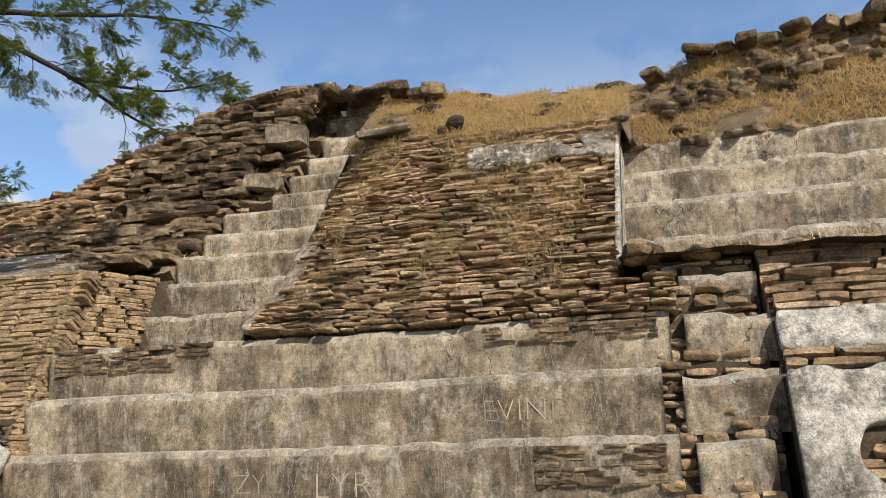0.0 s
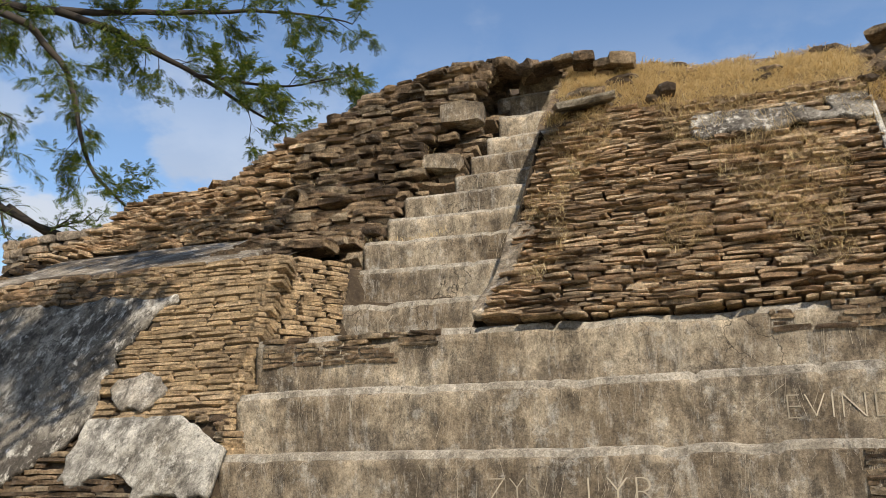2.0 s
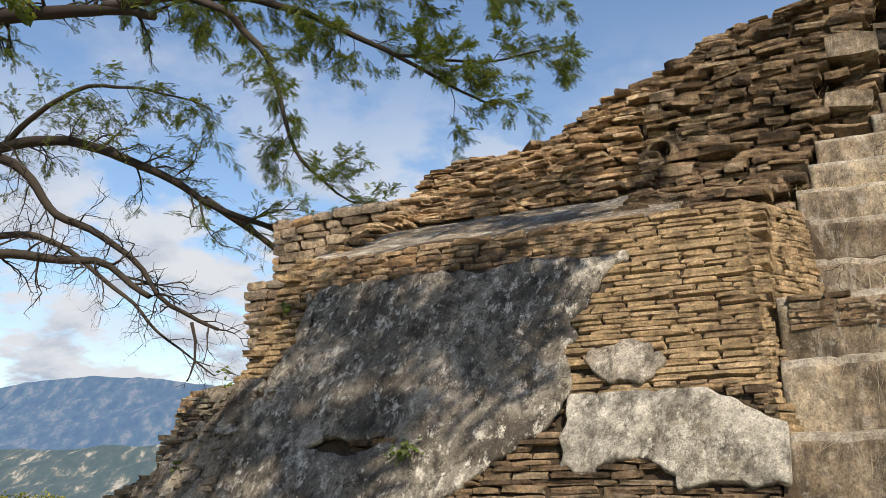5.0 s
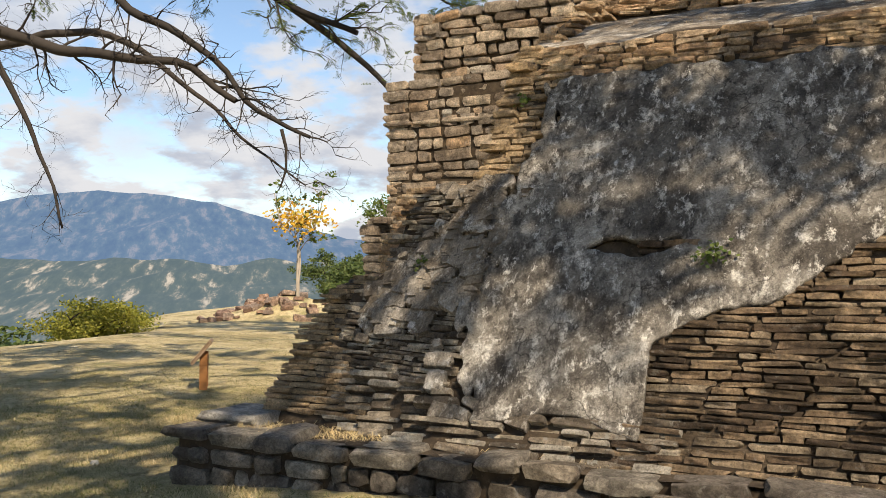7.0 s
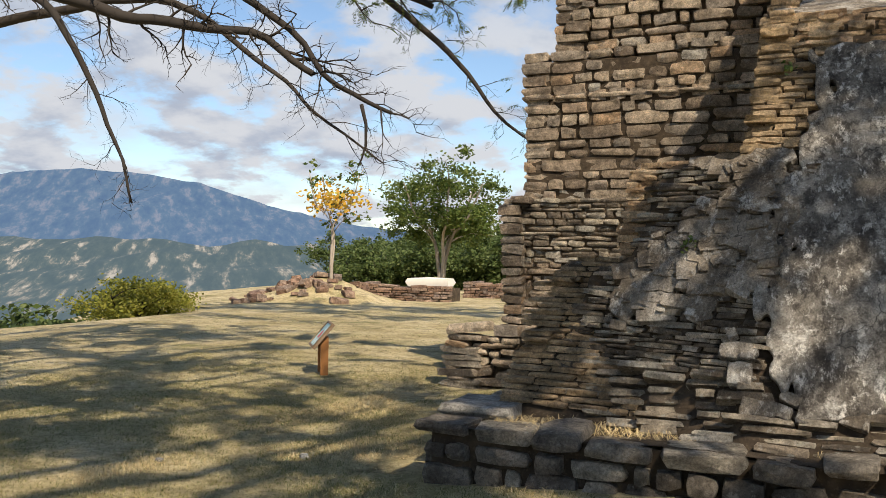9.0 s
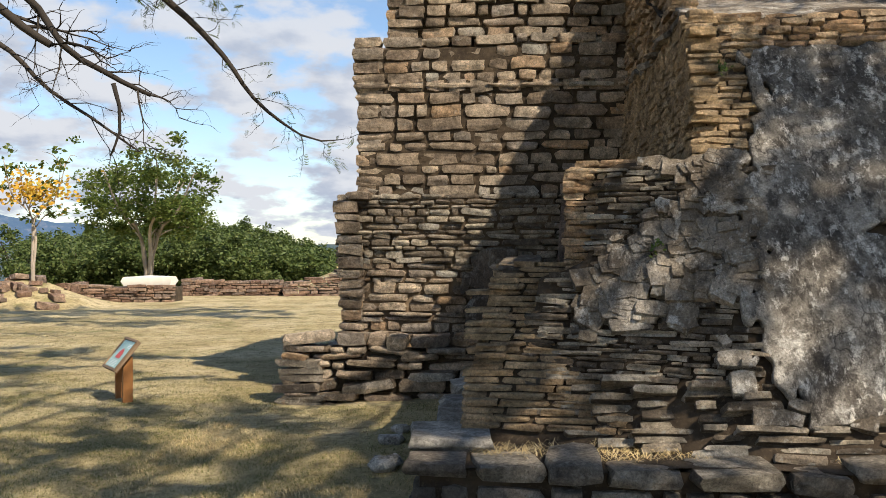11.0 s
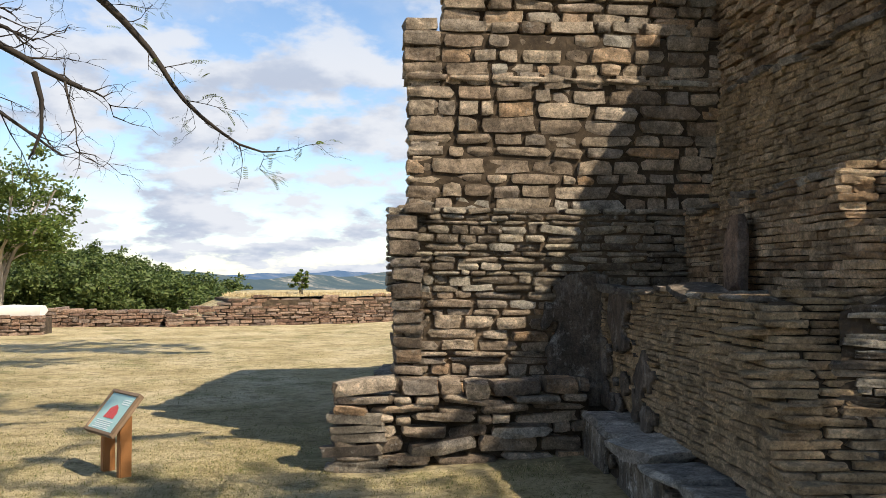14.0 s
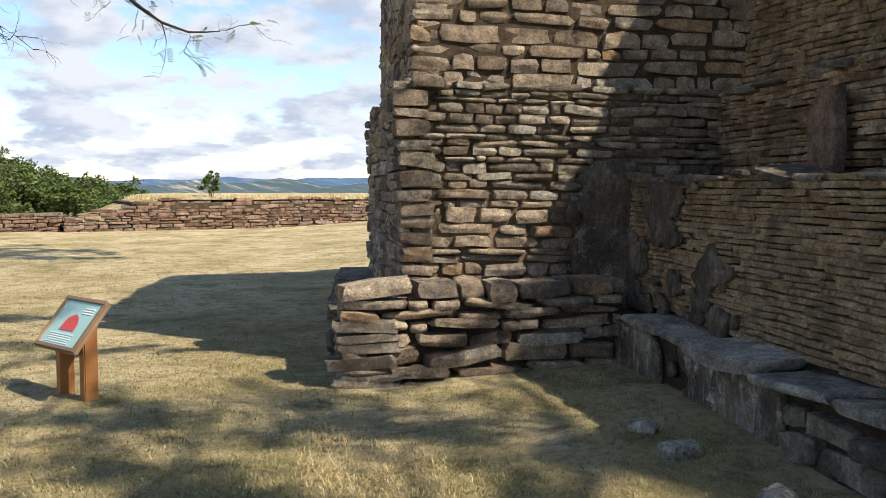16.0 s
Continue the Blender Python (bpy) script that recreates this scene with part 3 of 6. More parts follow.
strip = courses(lambda u, z: wall_a(u, z, 0.0), (1, 0, 0), NA, -4.15, -3.6, 2.16, 3.34, (0.042, 0.06), (0.12, 0.3), 0.16, 15, lambda u, z: not plaster_zone(u, z), 0.018, 0.8, 0.008)
lay(wall, "brick", strip, BRICK, 150, (-4, 0.5, 2.8))
cap = courses(lambda u, z: wall_a(u, z, 0.0), (1, 0, 0), NA, -3.9, -1.2, 3.08, 3.36, (0.05, 0.07), (0.15, 0.4), 0.3, 16, None, 0.02, 1.0)
lay(wall, "slab", cap, SLAB, 90, (-2, 0.7, 3.2))

# side of the wall's east end, towards the stair
def side_e(b, z):
    return Vector((0.0 - 0.12 * max(0, z - 1.7) + 0.55 * b, b + face_v(z), z))


part("core_side", sheet("core_side", lambda b, z: side_e(b, z) + Vector((-0.045, 0.03, 0)), 0.03, 0.9, 0.1, -0.2, 3.36, 0.2), EARTH, wall)
sidew = courses(side_e, (0.48, 0.88, 0), (0.88, -0.48, 0), -0.03, 0.72, 1.7, 3.38, (0.036, 0.055), (0.16, 0.36), 0.16, 17, None, 0.016, 0.8, 0.005)
lay(wall, "brick", sidew, BRICK, 90, (0, 0.5, 2.5))

# broken rubble slope above the wall, up to the crest
rub = thing("rubble_slope", "stepped slope of dark loose stones with dry grass", "rubble", kind="structure")


def rubble_courses(u0, u1, s0, s1, ds, ll, hh, depth, seed, inside=None):
    rs = random.Random(seed)
    out, s = [], s0
    while s < s1:
        u = u0
        while u < u1:
            w = rs.uniform(*ll)
            if not inside or inside(u + w / 2, s):
                p = core_profile(u + w / 2, s + rs.uniform(-0.3, 0.3) * ds)
                h = rs.uniform(*hh)
                rot = Euler((rs.gauss(0, 0.06), rs.gauss(0, 0.06), rs.gauss(0, 0.12))).to_matrix().to_4x4()
                out.append(Matrix.Translation(p + Vector((0, rs.uniform(-0.05, 0.10), rs.uniform(-0.02, 0.03)))) @ rot @ Matrix.Diagonal((w * rs.uniform(0.86, 0.99), depth * rs.uniform(0.7, 1.2), h, 1)))
            u += w
        s += ds
    return out


def crust_zone(u, z):
    return ((u + 0.98) / 0.30) ** 2 + ((z - 2.21) / 0.13) ** 2 < 1 + 1.3 * nz3(u, z, 41, 5) + 1.1 * nz3(u, z, 44, 13)


E15 = part("plaster", sheet("plaster", lambda u, z: wall_a(u, z, 0.03), -1.5, -0.5, 0.02, 1.98, 2.5, 0.02, crust_zone), CRUST, wall, "crust of grey plaster left on the bricks")
thicken(E15, 0.05)
thinslope = rubble_courses(-4.1, -1.15, 3.08, 4.05, 0.026, (0.12, 0.36), (0.03, 0.06), 0.3, 21, lambda u, s: u < -1.25 + 0.15 * nz3(u, s, 1, 3))
lay(rub, "slab", thinslope, SLAB, 300, (-2, 2.8, 4.2))
bigslope = rubble_courses(-1.3, 1.05, 2.05, 4.2, 0.027, (0.12, 0.46), (0.035, 0.095), 0.32, 22, lambda u, s: u < lerp(s, [(2, 0.02), (3, 0.1), (3.6, 0.65), (4.3, 1.2)]))
lay(rub, "stone", bigslope, DARKSTONE, 300, (0, 3, 4.5))
crestrow = []
rs = random.Random(5)
for row in range(3):
    u = -4.2
    while u < 9:
        w = rs.uniform(0.18, 0.42)
        zc = lerp(u, CREST)
        if not (2.6 < u < 5.5 and rs.random() < 0.98):
            rot = Euler((rs.gauss(0, 0.12), rs.gauss(0, 0.12), rs.gauss(0, 0.3))).to_matrix().to_4x4()
            crestrow.append(Matrix.Translation((u, 3.75 + 0.35 * row + rs.uniform(-0.12, 0.12), zc - 0.20 + 0.04 * row + rs.uniform(-0.05, 0.05))) @ rot @ Matrix.Diagonal((w, rs.uniform(0.22, 0.4), rs.uniform(0.07, 0.16), 1)))
        u += w * rs.uniform(0.7, 1.1)
lay(rub, "boulder", crestrow, DARKSTONE, 300, (2, 3, 6), ROUGH)

def back_core(u, z):
    return Vector((u, 1.62 + (z - 2.97) * 0.95 + 0.05 * nz3(u, z, 2, 1.5), z + 0.05 * nz3(u, z, 8, 1.5)))


part("core", sheet("core", back_core, -0.25, 1.9, 0.08, 2.4, 6.3, 0.08), EARTH, rub)
gapfill = courses(lambda u, z: back_core(u, z) - Vector((0, 0.20, 0)), (1, 0, 0), (0, -1, 0.9), -0.2, 1.2, 2.6, 6.0, (0.05, 0.11), (0.14, 0.45), 0.3, 24, lambda u, z: u < lerp(z, [(2.5, 0.08), (3.7, 0.14), (4.35, 0.3), (4.5, 0.8), (5.5, 1.0), (6, 1.2)]), 0.06, 4)
lay(rub, "stone", gapfill, DARKSTONE, 150, (0, 2, 4))

def plain_box(u0, u1, v0, v1, z0, z1):
    bm = bmesh.new()
    bmesh.ops.create_cube(bm, size=1, matrix=Matrix.Translation(((u0 + u1) / 2, (v0 + v1) / 2, (z0 + z1) / 2)) @ Matrix.Diagonal((u1 - u0, v1 - v0, z1 - z0, 1)))
    return bm


part("core_fill", plain_box(-4.0, 9.3, 4.5, 9.2, -0.3, 4.6), EARTH, rub)
part("core_fill", plain_box(-0.9, 0.06, 1.75, 3.0, 2.0, 3.36), EARTH, rub)
part("core_fill", plain_box(-3.9, -0.3, 1.5, 3.2, -0.2, 3.3), EARTH, rub)
part("core_fill", plain_box(0.0, 9.2, 1.9, 4.6, -0.2, 2.6), EARTH, rub)

# the mouth of a drain in the slope
bm = bmesh.new()
bmesh.ops.create_cone(bm, cap_ends=False, segments=14, radius1=0.17, radius2=0.15, depth=0.4)
dr = thing("drain_pipe", "broken clay pipe mouth set in the rubble", "pipe", m=BASE @ pose(-1.05, 2.86, 4.42, 80, 0, -12))
thicken(part("pipe", bm, DARKSTONE, dr), 0.03)


# ---- the stair ----
def riser_v(a, zz, v, z, zlow, seed):
    """Where the face of a step lies, at the place a along it and the height zz."""
    H = z - zlow
    dz = zz - z
    wob = 0.030 * nz3(a, seed, 0, 0.6) + 0.006 * nz3(a, z * 3, seed, 4)
    return v + 0.015 * (-dz / H) - 0.03 + wob + 0.008 * nz3(a, dz, seed, 6)


def step_mesh(name, u0, u1, v, z, vback, zlow, seed, left=None, right=None, chip=0.35):
    """One plastered step: riser, worn nose, tread."""
    prof = [(0.0, -1.0)] + [(0.0, -1 + 0.125 * k) for k in range(1, 8)] + [(0.002, -0.05), (0.012, -0.015), (0.035, 0.0), (0.10, 0.004)]
    H = z - zlow

    def F(a, b):
        k = min(len(prof) - 1, int(round(b)))
        if k < 8:
            dv, dz = 0.05 * (-prof[k][1]) * 0.3 - 0.03, prof[k][1] * H
        else:
            dv, dz = prof[k][0], prof[k][1]
        wob = 0.030 * nz3(a, seed, 0, 0.6) + 0.006 * nz3(a, z * 3, seed, 4)
        sag = 0.022 * nz3(a, seed, 9, 0.6) + 0.004 * nz3(a, seed, 5, 3.5)
        c = max(0, nz3(a, seed * 3.1, 2, 2.6) - chip - 0.1) * 0.10 + max(0, nz3(a, seed, 6, 11) - 0.25) * 0.09
        if 7 <= k <= 11:
            dv += c * 0.7
            dz -= c * 0.8
        r = 0.008 * nz3(a, dz, seed, 6)
        return Vector((a, v + dv + wob + r, z + dz + sag * max(0, 1 + dz / H)))
    n = len(prof)
    me = sheet(name, F, u0, u1, 0.04, 0, n - 1, 1)
    bm = bmesh.new()
    bm.from_mesh(me)
    vs = list(bm.verts)
    na = max(1, round((u1 - u0) / 0.04))
    back = []
    for i in range(na + 1):
        p = vs[i * n + n - 1].co
        back.append(bm.verts.new((p.x, vback, z + 0.012 * nz3(p.x, seed, 1, 2))))
    for i in range(na):
        f = bm.faces.new((vs[i * n + n - 1], vs[(i + 1) * n + n - 1], back[i + 1], back[i]))
        f.smooth = True
    for i, e in ((0, back[0]), (na, back[na])):
        low = bm.verts.new((e.co.x, vback, zlow))
        bm.faces.new([vs[i * n + k] for k in range(n)] + [e, low])
    me.materials.append(RISER)
    me.materials.append(TREAD)
    # treads and noses take TREAD: wear plus a painted sunlit edge
    for q, f in enumerate(bm.faces):
        f.material_index = 1 if (q >= na * (n - 1) and q < na * n) or (q < na * (n - 1) and q % (n - 1) >= 8) else 0
    bm.to_mesh(me)
    bm.free()
    return me


stair = thing("stair_lower", "wide stair of tall worn grey plastered steps", "stairs", kind="structure")
LOW = [(-0.85, 0.42), (-0.58, 0.85), (-0.34, 1.28), (-0.12, 1.71), (0.08, 2.15), (0.32, 2.56)]
for k, (v, z) in enumerate(LOW):
    zl = LOW[k - 1][1] if k else -0.2
    vb = LOW[k + 1][0] + 0.12 if k + 1 < len(LOW) else 1.45
    part("step", step_mesh("step", 0.0, 4.95 + 0.08 * (k % 2), v, z, vb, zl - 0.03, k + 1, chip=0.12), RISER, stair)

west_flight = thing("stair_west", "narrow upper flight of worn grey plastered steps", "stairs", kind="structure")
WF = [(1.32, 2.97, 0.1, 1.61), (1.68, 3.35, 0.12, 1.63), (2.0, 3.69, 0.18, 1.66), (2.32, 4.0, 0.29, 1.70), (2.62, 4.31, 0.36, 1.75), (2.82, 4.53, 0.85, 1.78), (3.06, 4.81, 0.95, 1.8), (3.36, 5.11, 1.05, 1.82), (3.72, 5.50, 1.1, 1.82), (4.05, 5.86, 1.0, 1.88)]
for k, (v, z, u0, u1) in enumerate(WF):
    zl = WF[k - 1][1] if k else 2.5
    vb = WF[k + 1][0] + 0.1 if k + 1 < len(WF) else 5.2
    part("step", step_mesh("step", u0 - 0.06, u1 + 0.05, v, z, vb, zl - 0.03, k + 20, chip=0.3), RISER, west_flight)

east_flight = thing("stair_east", "upper flight of cracked grey plastered steps", "stairs", kind="structure")
EF = [(1.45, 3.05), (1.75, 3.42), (2.17, 3.86), (2.58, 4.29), (2.96, 4.70)]
for k, (v, z) in enumerate(EF):
    zl = EF[k - 1][1] if k else 2.6
    vb = EF[k + 1][0] + 0.12 if k + 1 < len(EF) else 3.5
    part("step", step_mesh("step", 4.62, 9.0, v, z, vb, zl - 0.03, k + 40, chip=0.12), RISER, east_flight)


# ---- the central block between the flights ----
def cen(u, z):
    t = max(0.0, min(1.0, (2.35 - u) / 0.6)) * max(0.0, min(1.0, (z - 2.6) / 0.5))
    return Vector((u, 0.40 + (z - 2.59) * 0.9 + 0.32 * t * t * (3 - 2 * t) + 0.05 * nz3(u, z, 1, 0.9), z))


NC = Vector((0, -1, 0.9)).normalized()
block = thing("stair_block", "sloping block of thin brown slabs between two flights", "masonry block", kind="structure")


def cen_edge(z):
    return lerp(z, [(2.6, 1.72), (3.4, 1.75), (4.9, 1.86)])


def block_core(u, s):
    z = 2.5 + s
    if s <= 2.35:
        p = cen(u, z) + Vector((0, 0.13, 0))
    else:
        f = (s - 2.35) / 1.2
        top = cen(u, 4.85)
        zc = lerp(u, CREST)
        p = Vector((u, top.y + 0.06 + f * 1.6, 4.85 + (zc - 0.08 - 4.85) * f + 0.12 * math.sin(f * 3.14)))
        p += Vector((0, 0.1 * nz3(u, s, 2, 1.3), 0.09 * nz3(u, s, 5, 1.4)))
    return p


part("core", sheet("core", block_core, 1.72, 4.72, 0.08, 0, 2.35, 0.08), EARTH, block)
part("core_side", sheet("core_side", lambda b, z: Vector((1.72, cen(1.72, z).y + b, z)), 0, 1.3, 0.2, 2.5, 4.9, 0.2), EARTH, block)
part("core_side", sheet("core_side", lambda b, z: Vector((4.70, cen(4.7, z).y + b, z)), 0, 1.3, 0.2, 2.5, 4.9, 0.2), EARTH, block)
slabs = courses(cen, (1, 0, 0), (0, -1, 0.15), 1.76, 4.70, 2.62, 4.82, (0.024, 0.042), (0.10, 0.36), 0.26, 31, lambda u, z: u > cen_edge(z) and not (3.3 < u < 4.6 and 4.28 < z < 4.52 and nz3(u, z, 3, 2) > -0.35), 0.065, 2.4, 0.010)
lay(block, "slab", slabs, SLAB, 300, (3, 0.5, 3.0))
low = courses(lambda u, z: cen(u, z) - Vector((0, 0.10, 0)), (1, 0, 0), (0, -1, 0.15), 1.8, 5.1, 2.58, 2.86, (0.026, 0.05), (0.10, 0.34), 0.3, 32, lambda u, z: nz3(u, z, 2, 3) > -0.35, 0.06, 3.0)
lay(block, "slab", low, SLAB, 60, (3, 0.5, 2.7))
E5 = part("plaster", sheet("plaster", lambda u, z: cen(u, z) + NC * 0.035, 3.25, 4.68, 0.04, 4.24, 4.56, 0.04, lambda u, z: nz3(u, z, 3, 2) > -0.30 and z > 4.28 + 0.1 * nz3(u, 1, 1, 4)), PLASTER, block, "remnant of grey plaster facing")
thicken(E5, 0.05)
E6 = part("plaster", sheet("plaster", lambda u, z: cen(u, z) + NC * 0.04, 1.70, 2.2, 0.03, 2.62, 3.6, 0.03, lambda u, z: u < cen_edge(z) + 0.10 + 0.16 * nz3(u * 0.3, z, 7, 3) + 0.22 * max(0, 2.95 - z)), RISER, block, "plaster edging broken at the side")
thicken(E6, 0.06)
E7 = part("plaster", sheet("plaster", lambda b, z: Vector((4.71 + 0.01 * nz3(b, z, 1, 5), cen(4.7, z).y + b, z)), -0.03, 1.2, 0.05, 3.0, 4.52, 0.05), WHITE, block, "pale plaster on the side")
thicken(E7, 0.04)

# ---- dry grass slope above the block ----
top_slope = thing("grass_slope", "slope of dry yellow grass with dark stones under the crest", "slope", kind="structure")


def hill(u, s):
    zc = lerp(u, CREST)
    z0 = 4.80 if u < 4.75 else 4.72
    v0 = 2.40 if u < 4.75 else 3.05
    f = s
    return Vector((u, v0 + (4.0 - v0) * f + 0.07 * nz3(u, f * 2, 2, 1.3), z0 - 0.04 + (zc - 0.10 - z0) * (f ** 0.9) + 0.07 * nz3(u, f * 2, 8, 1.6)))


def hill_far(u, s):
    return hill(u, s) if s <= 1 else hill(u, 1) + Vector((0, (s - 1) * 5, -0.3 * (s - 1)))


part("turf", sheet("turf", hill_far, 1.78, 9.2, 0.08, 0, 2.2, 0.06), MORTAR, top_slope, "dry turf")
rocks = scatter(hill, (0, -0.5, 0.8), 1.9, 8.8, 0.05, 1.0, 60, (0.10, 0.30), 41, 0.25, lambda u, s: nz3(u, s, 3, 0.9) > 0.0)
lay(top_slope, "boulder", rocks, DARKSTONE, 60, (3, 3, 5), BOULDERS)
rows = scatter(hill, (0, -0.5, 0.8), 4.8, 9.0, 0.30, 0.98, 130, (0.12, 0.30), 42, 0.25, lambda u, s: u > 5.0 and abs(s - 0.55 - 0.25 * math.sin(u)) < 0.22)
lay(top_slope, "boulder", rows, DARKSTONE, 140, (6, 3, 5), BOULDERS)
lip = scatter(lambda u, s: hill(u, 0) + Vector((0, -0.05, 0.0)), (0, -0.5, 0.8), 4.7, 6.6, 0, 1, 16, (0.10, 0.28), 43, 0.2)
lay(top_slope, "boulder", lip, DARKSTONE, 20, (6, 3, 5), BOULDERS)


def straw(F, a0, a1, b0, b1, n, seed, inside=None):
    rs_ = random.Random(seed)
    pts = []
    while len(pts) < n:
        a, b = rs_.uniform(a0, a1), rs_.uniform(b0, b1)
        if inside is None or inside(a, b, rs_):
            pts.append(F(a, b))
        else:
            n -= 0.05
    return pts


blades("dry_grass", straw(hill, 1.85, 9.0, 0, 1, 44000, 3, lambda a, b, r: nz3(a, b * 2, 1, 1.1) + 0.5 * nz3(a, b * 3, 7, 4) > -0.3), STRAW, (0.05, 0.17), 0.0075, top_slope, 4, 1.75)
blades("dry_grass", straw(lambda u, z: cen(u, z) + NC * 0.02, 1.8, 4.7, 2.66, 4.8, 4200, 5, lambda a, b, r: nz3(a, b, 4, 1.6) + 0.25 * (b - 3.9) > 0.10), STRAW, (0.06, 0.22), 0.0035, block, 6, 1.5)
blades("dry_grass", straw(lambda u, s: core_profile(u, s), -4.0, 1.0, 2.0, 4.3, 1600, 7, lambda a, b, r: nz3(a, b * 2, 6, 1.4) > 0.15), STRAW, (0.05, 0.14), 0.005, rub, 8, 1.1)

# a tilted slab on top of the block and fallen pieces of steps
def loose_stone(name, label, m, size, material, shapes=SHAPES, k=0, category="stone"):
    ob = new(name, shape_for(k, material, shapes))
    ob.matrix_world = BASE @ m @ Matrix.Diagonal((*size, 1))
    return tagged(ob, label, category)


loose_stone("flat_slab", "tilted flat stone slab lying above the block", pose(2.25, 2.45, 4.98, 14, -8, 12), (0.62, 0.42, 0.07), GREYSTONE, k=3)
loose_stone("step_fragment", "broken plastered step fragment on the rubble", pose(0.72, 3.36, 5.42, 0, 2, 4), (0.48, 0.3, 0.24), RISER, k=1)
loose_stone("step_fragment", "broken plastered step fragment on the rubble", pose(1.50, 4.32, 6.00, 0, -4, 2), (0.66, 0.35, 0.30), RISER, k=5)
loose_stone("step_fragment", "broken plastered step fragment on the rubble", pose(0.62, 2.95, 4.72, 0, 5, 3), (0.42, 0.3, 0.18), RISER, k=2)

# ---- broken east end of the lower stair and the white wall beyond ----
broken = thing("stair_broken_end", "broken column of stones and plaster at the stair's end", "masonry", kind="structure")


def brk(u, z):
    return Vector((u, lerp(z, [(0, -1.0), (1.7, -0.10), (2.15, 0.10), (2.6, 0.33), (3.0, 0.60)]) + 0.05 * nz3(u, z, 1, 1.8), z))


part("core", sheet("core", lambda u, z: brk(u, z) + Vector((0, 0.20, 0)), 4.9, 5.66, 0.06, -0.2, 3.0, 0.06), EARTH, broken)
part("core_top", sheet("core_top", lambda u, b: Vector((u, brk(u, 2.95).y + b, 3.03 + 0.03 * nz3(u, b, 1, 3))), 4.7, 9.0, 0.1, 0, 1.5, 0.1), EARTH, broken)
part("core_side", sheet("core_side", lambda b, z: Vector((5.65, brk(5.6, z).y + 0.12 + b, z)), 0, 1.6, 0.2, -0.2, 2.95, 0.2), EARTH, broken)
bs = courses(lambda u, z: brk(u, z) + Vector((0, 0.17, 0)), (1, 0, 0), (0, -1, 0), 4.9, 5.66, 0.1, 2.98, (0.04, 0.10), (0.12, 0.36), 0.3, 51, None, 0.05, 4.0)
lay(broken, "stone", bs, SLAB, 60, (5.3, 0, 2), ROUGH)
lay(broken, "boulder", scatter(lambda u, b: Vector((u, brk(u, 2.95).y + b, 3.04)), (0, 0, 1), 4.8, 9.0, 0.05, 0.9, 60, (0.1, 0.28), 54, 0.15), DARKSTONE, 70, (5, 1, 3), BOULDERS)
blades("dry_grass", straw(lambda u, b: Vector((u, brk(u, 2.95).y + b, 3.04)), 4.8, 9.0, 0, 1.0, 1200, 55), STRAW, (0.06, 0.18), 0.005, broken, 56, 1.1)
for k in (2, 3, 4, 5):
    v_, z_ = LOW[k]
    part("step_fragment", step_mesh("step_fragment", 5.08 + 0.05 * (k % 2), (5.58, 5.60, 5.76, 5.74)[k - 2], v_ + 0.02, z_ - 0.02, v_ + 0.6, LOW[k - 1][1] + 0.03 * (k % 2), k + 60, chip=-0.15), RISER, broken)
part("step_fragment", step_mesh("step_fragment", 5.12, 5.66, 0.62, 2.86, 1.4, 2.5, 71, chip=-0.1), RISER, broken)
loose_stone("dark_stone", "dark rounded stone lying on the broken stair end", pose(5.3, 0.80, 3.03, 0, 4, 10), (0.3, 0.24, 0.11), DARKSTONE, BOULDERS, 2)

east = thing("wall_east", "battered wall with flaking white plaster east of the stair", "wall", kind="structure")


def wall_e(u, z, out=0.0):
    return Vector((u, face_v(z) - 0.05 - out + 0.04 * nz3(u, z, 6, 1.2), z))


part("core", sheet("core", lambda u, z: wall_e(u, z, -0.06), 5.70, 9.5, 0.1, -0.3, 2.62, 0.1), EARTH, east)
part("core_side", sheet("core_side", lambda b, z: Vector((5.72, wall_e(5.72, z).y + b, z)), 0.06, 2.2, 0.2, -0.3, 2.62, 0.2), EARTH, east)
part("core_top", sheet("core_top", lambda u, b: Vector((u, wall_e(u, 2.6).y + 0.05 + b, 2.62 + 0.25 * b + 0.05 * nz3(u, b, 1, 2))), 5.70, 9.5, 0.1, 0, 1.3, 0.1), EARTH, east)


def east_zone(u, z):
    return z < 2.52 + 0.05 * nz3(u, 1, 1, 3) and not (2.10 < z + 0.05 * nz3(u, 2, 2, 4) < 2.24) and not (nz3(u, z, 14, 1.5) > 0.25 and z < 1.75)


E9 = part("plaster", sheet("plaster", lambda u, z: wall_e(u, z, 0.02), 5.72, 9.4, 0.04, 0.0, 2.6, 0.04, east_zone), WHITE, east, "flaking white plaster")
thicken(E9, 0.07)
es = courses(wall_e, (1, 0, 0), NA, 5.72, 9.4, 0.3, 2.62, (0.05, 0.09), (0.2, 0.5), 0.2, 52, lambda u, z: not east_zone(u, z), 0.03, 1.5)
lay(east, "slab", es, SLAB, 150, (6, 0, 2))
es2 = courses(lambda u, z: wall_e(u, z) + Vector((0, 0.12, 0)), (1, 0, 0), NA, 5.68, 9.4, 2.52, 3.04, (0.035, 0.07), (0.2, 0.6), 0.4, 53, None, 0.03, 2.0)
lay(east, "slab", es2, SLAB, 60, (6, 0, 2))

# ---- bench along the foot ----
bench = thing("stone_bench", "low stone bench along the foot of the wall", "bench", kind="structure")


def bench_edge(v):
    """The bench's west edge drifts inwards to the north."""
    return -5.95 + 0.065 * max(0.0, v + 1)


def bench_top(u, v):
    return Vector((u, v, 0.43 + 0.025 * nz3(u, v, 1, 1.4) + 0.01 * nz3(u, v, 1, 7)))


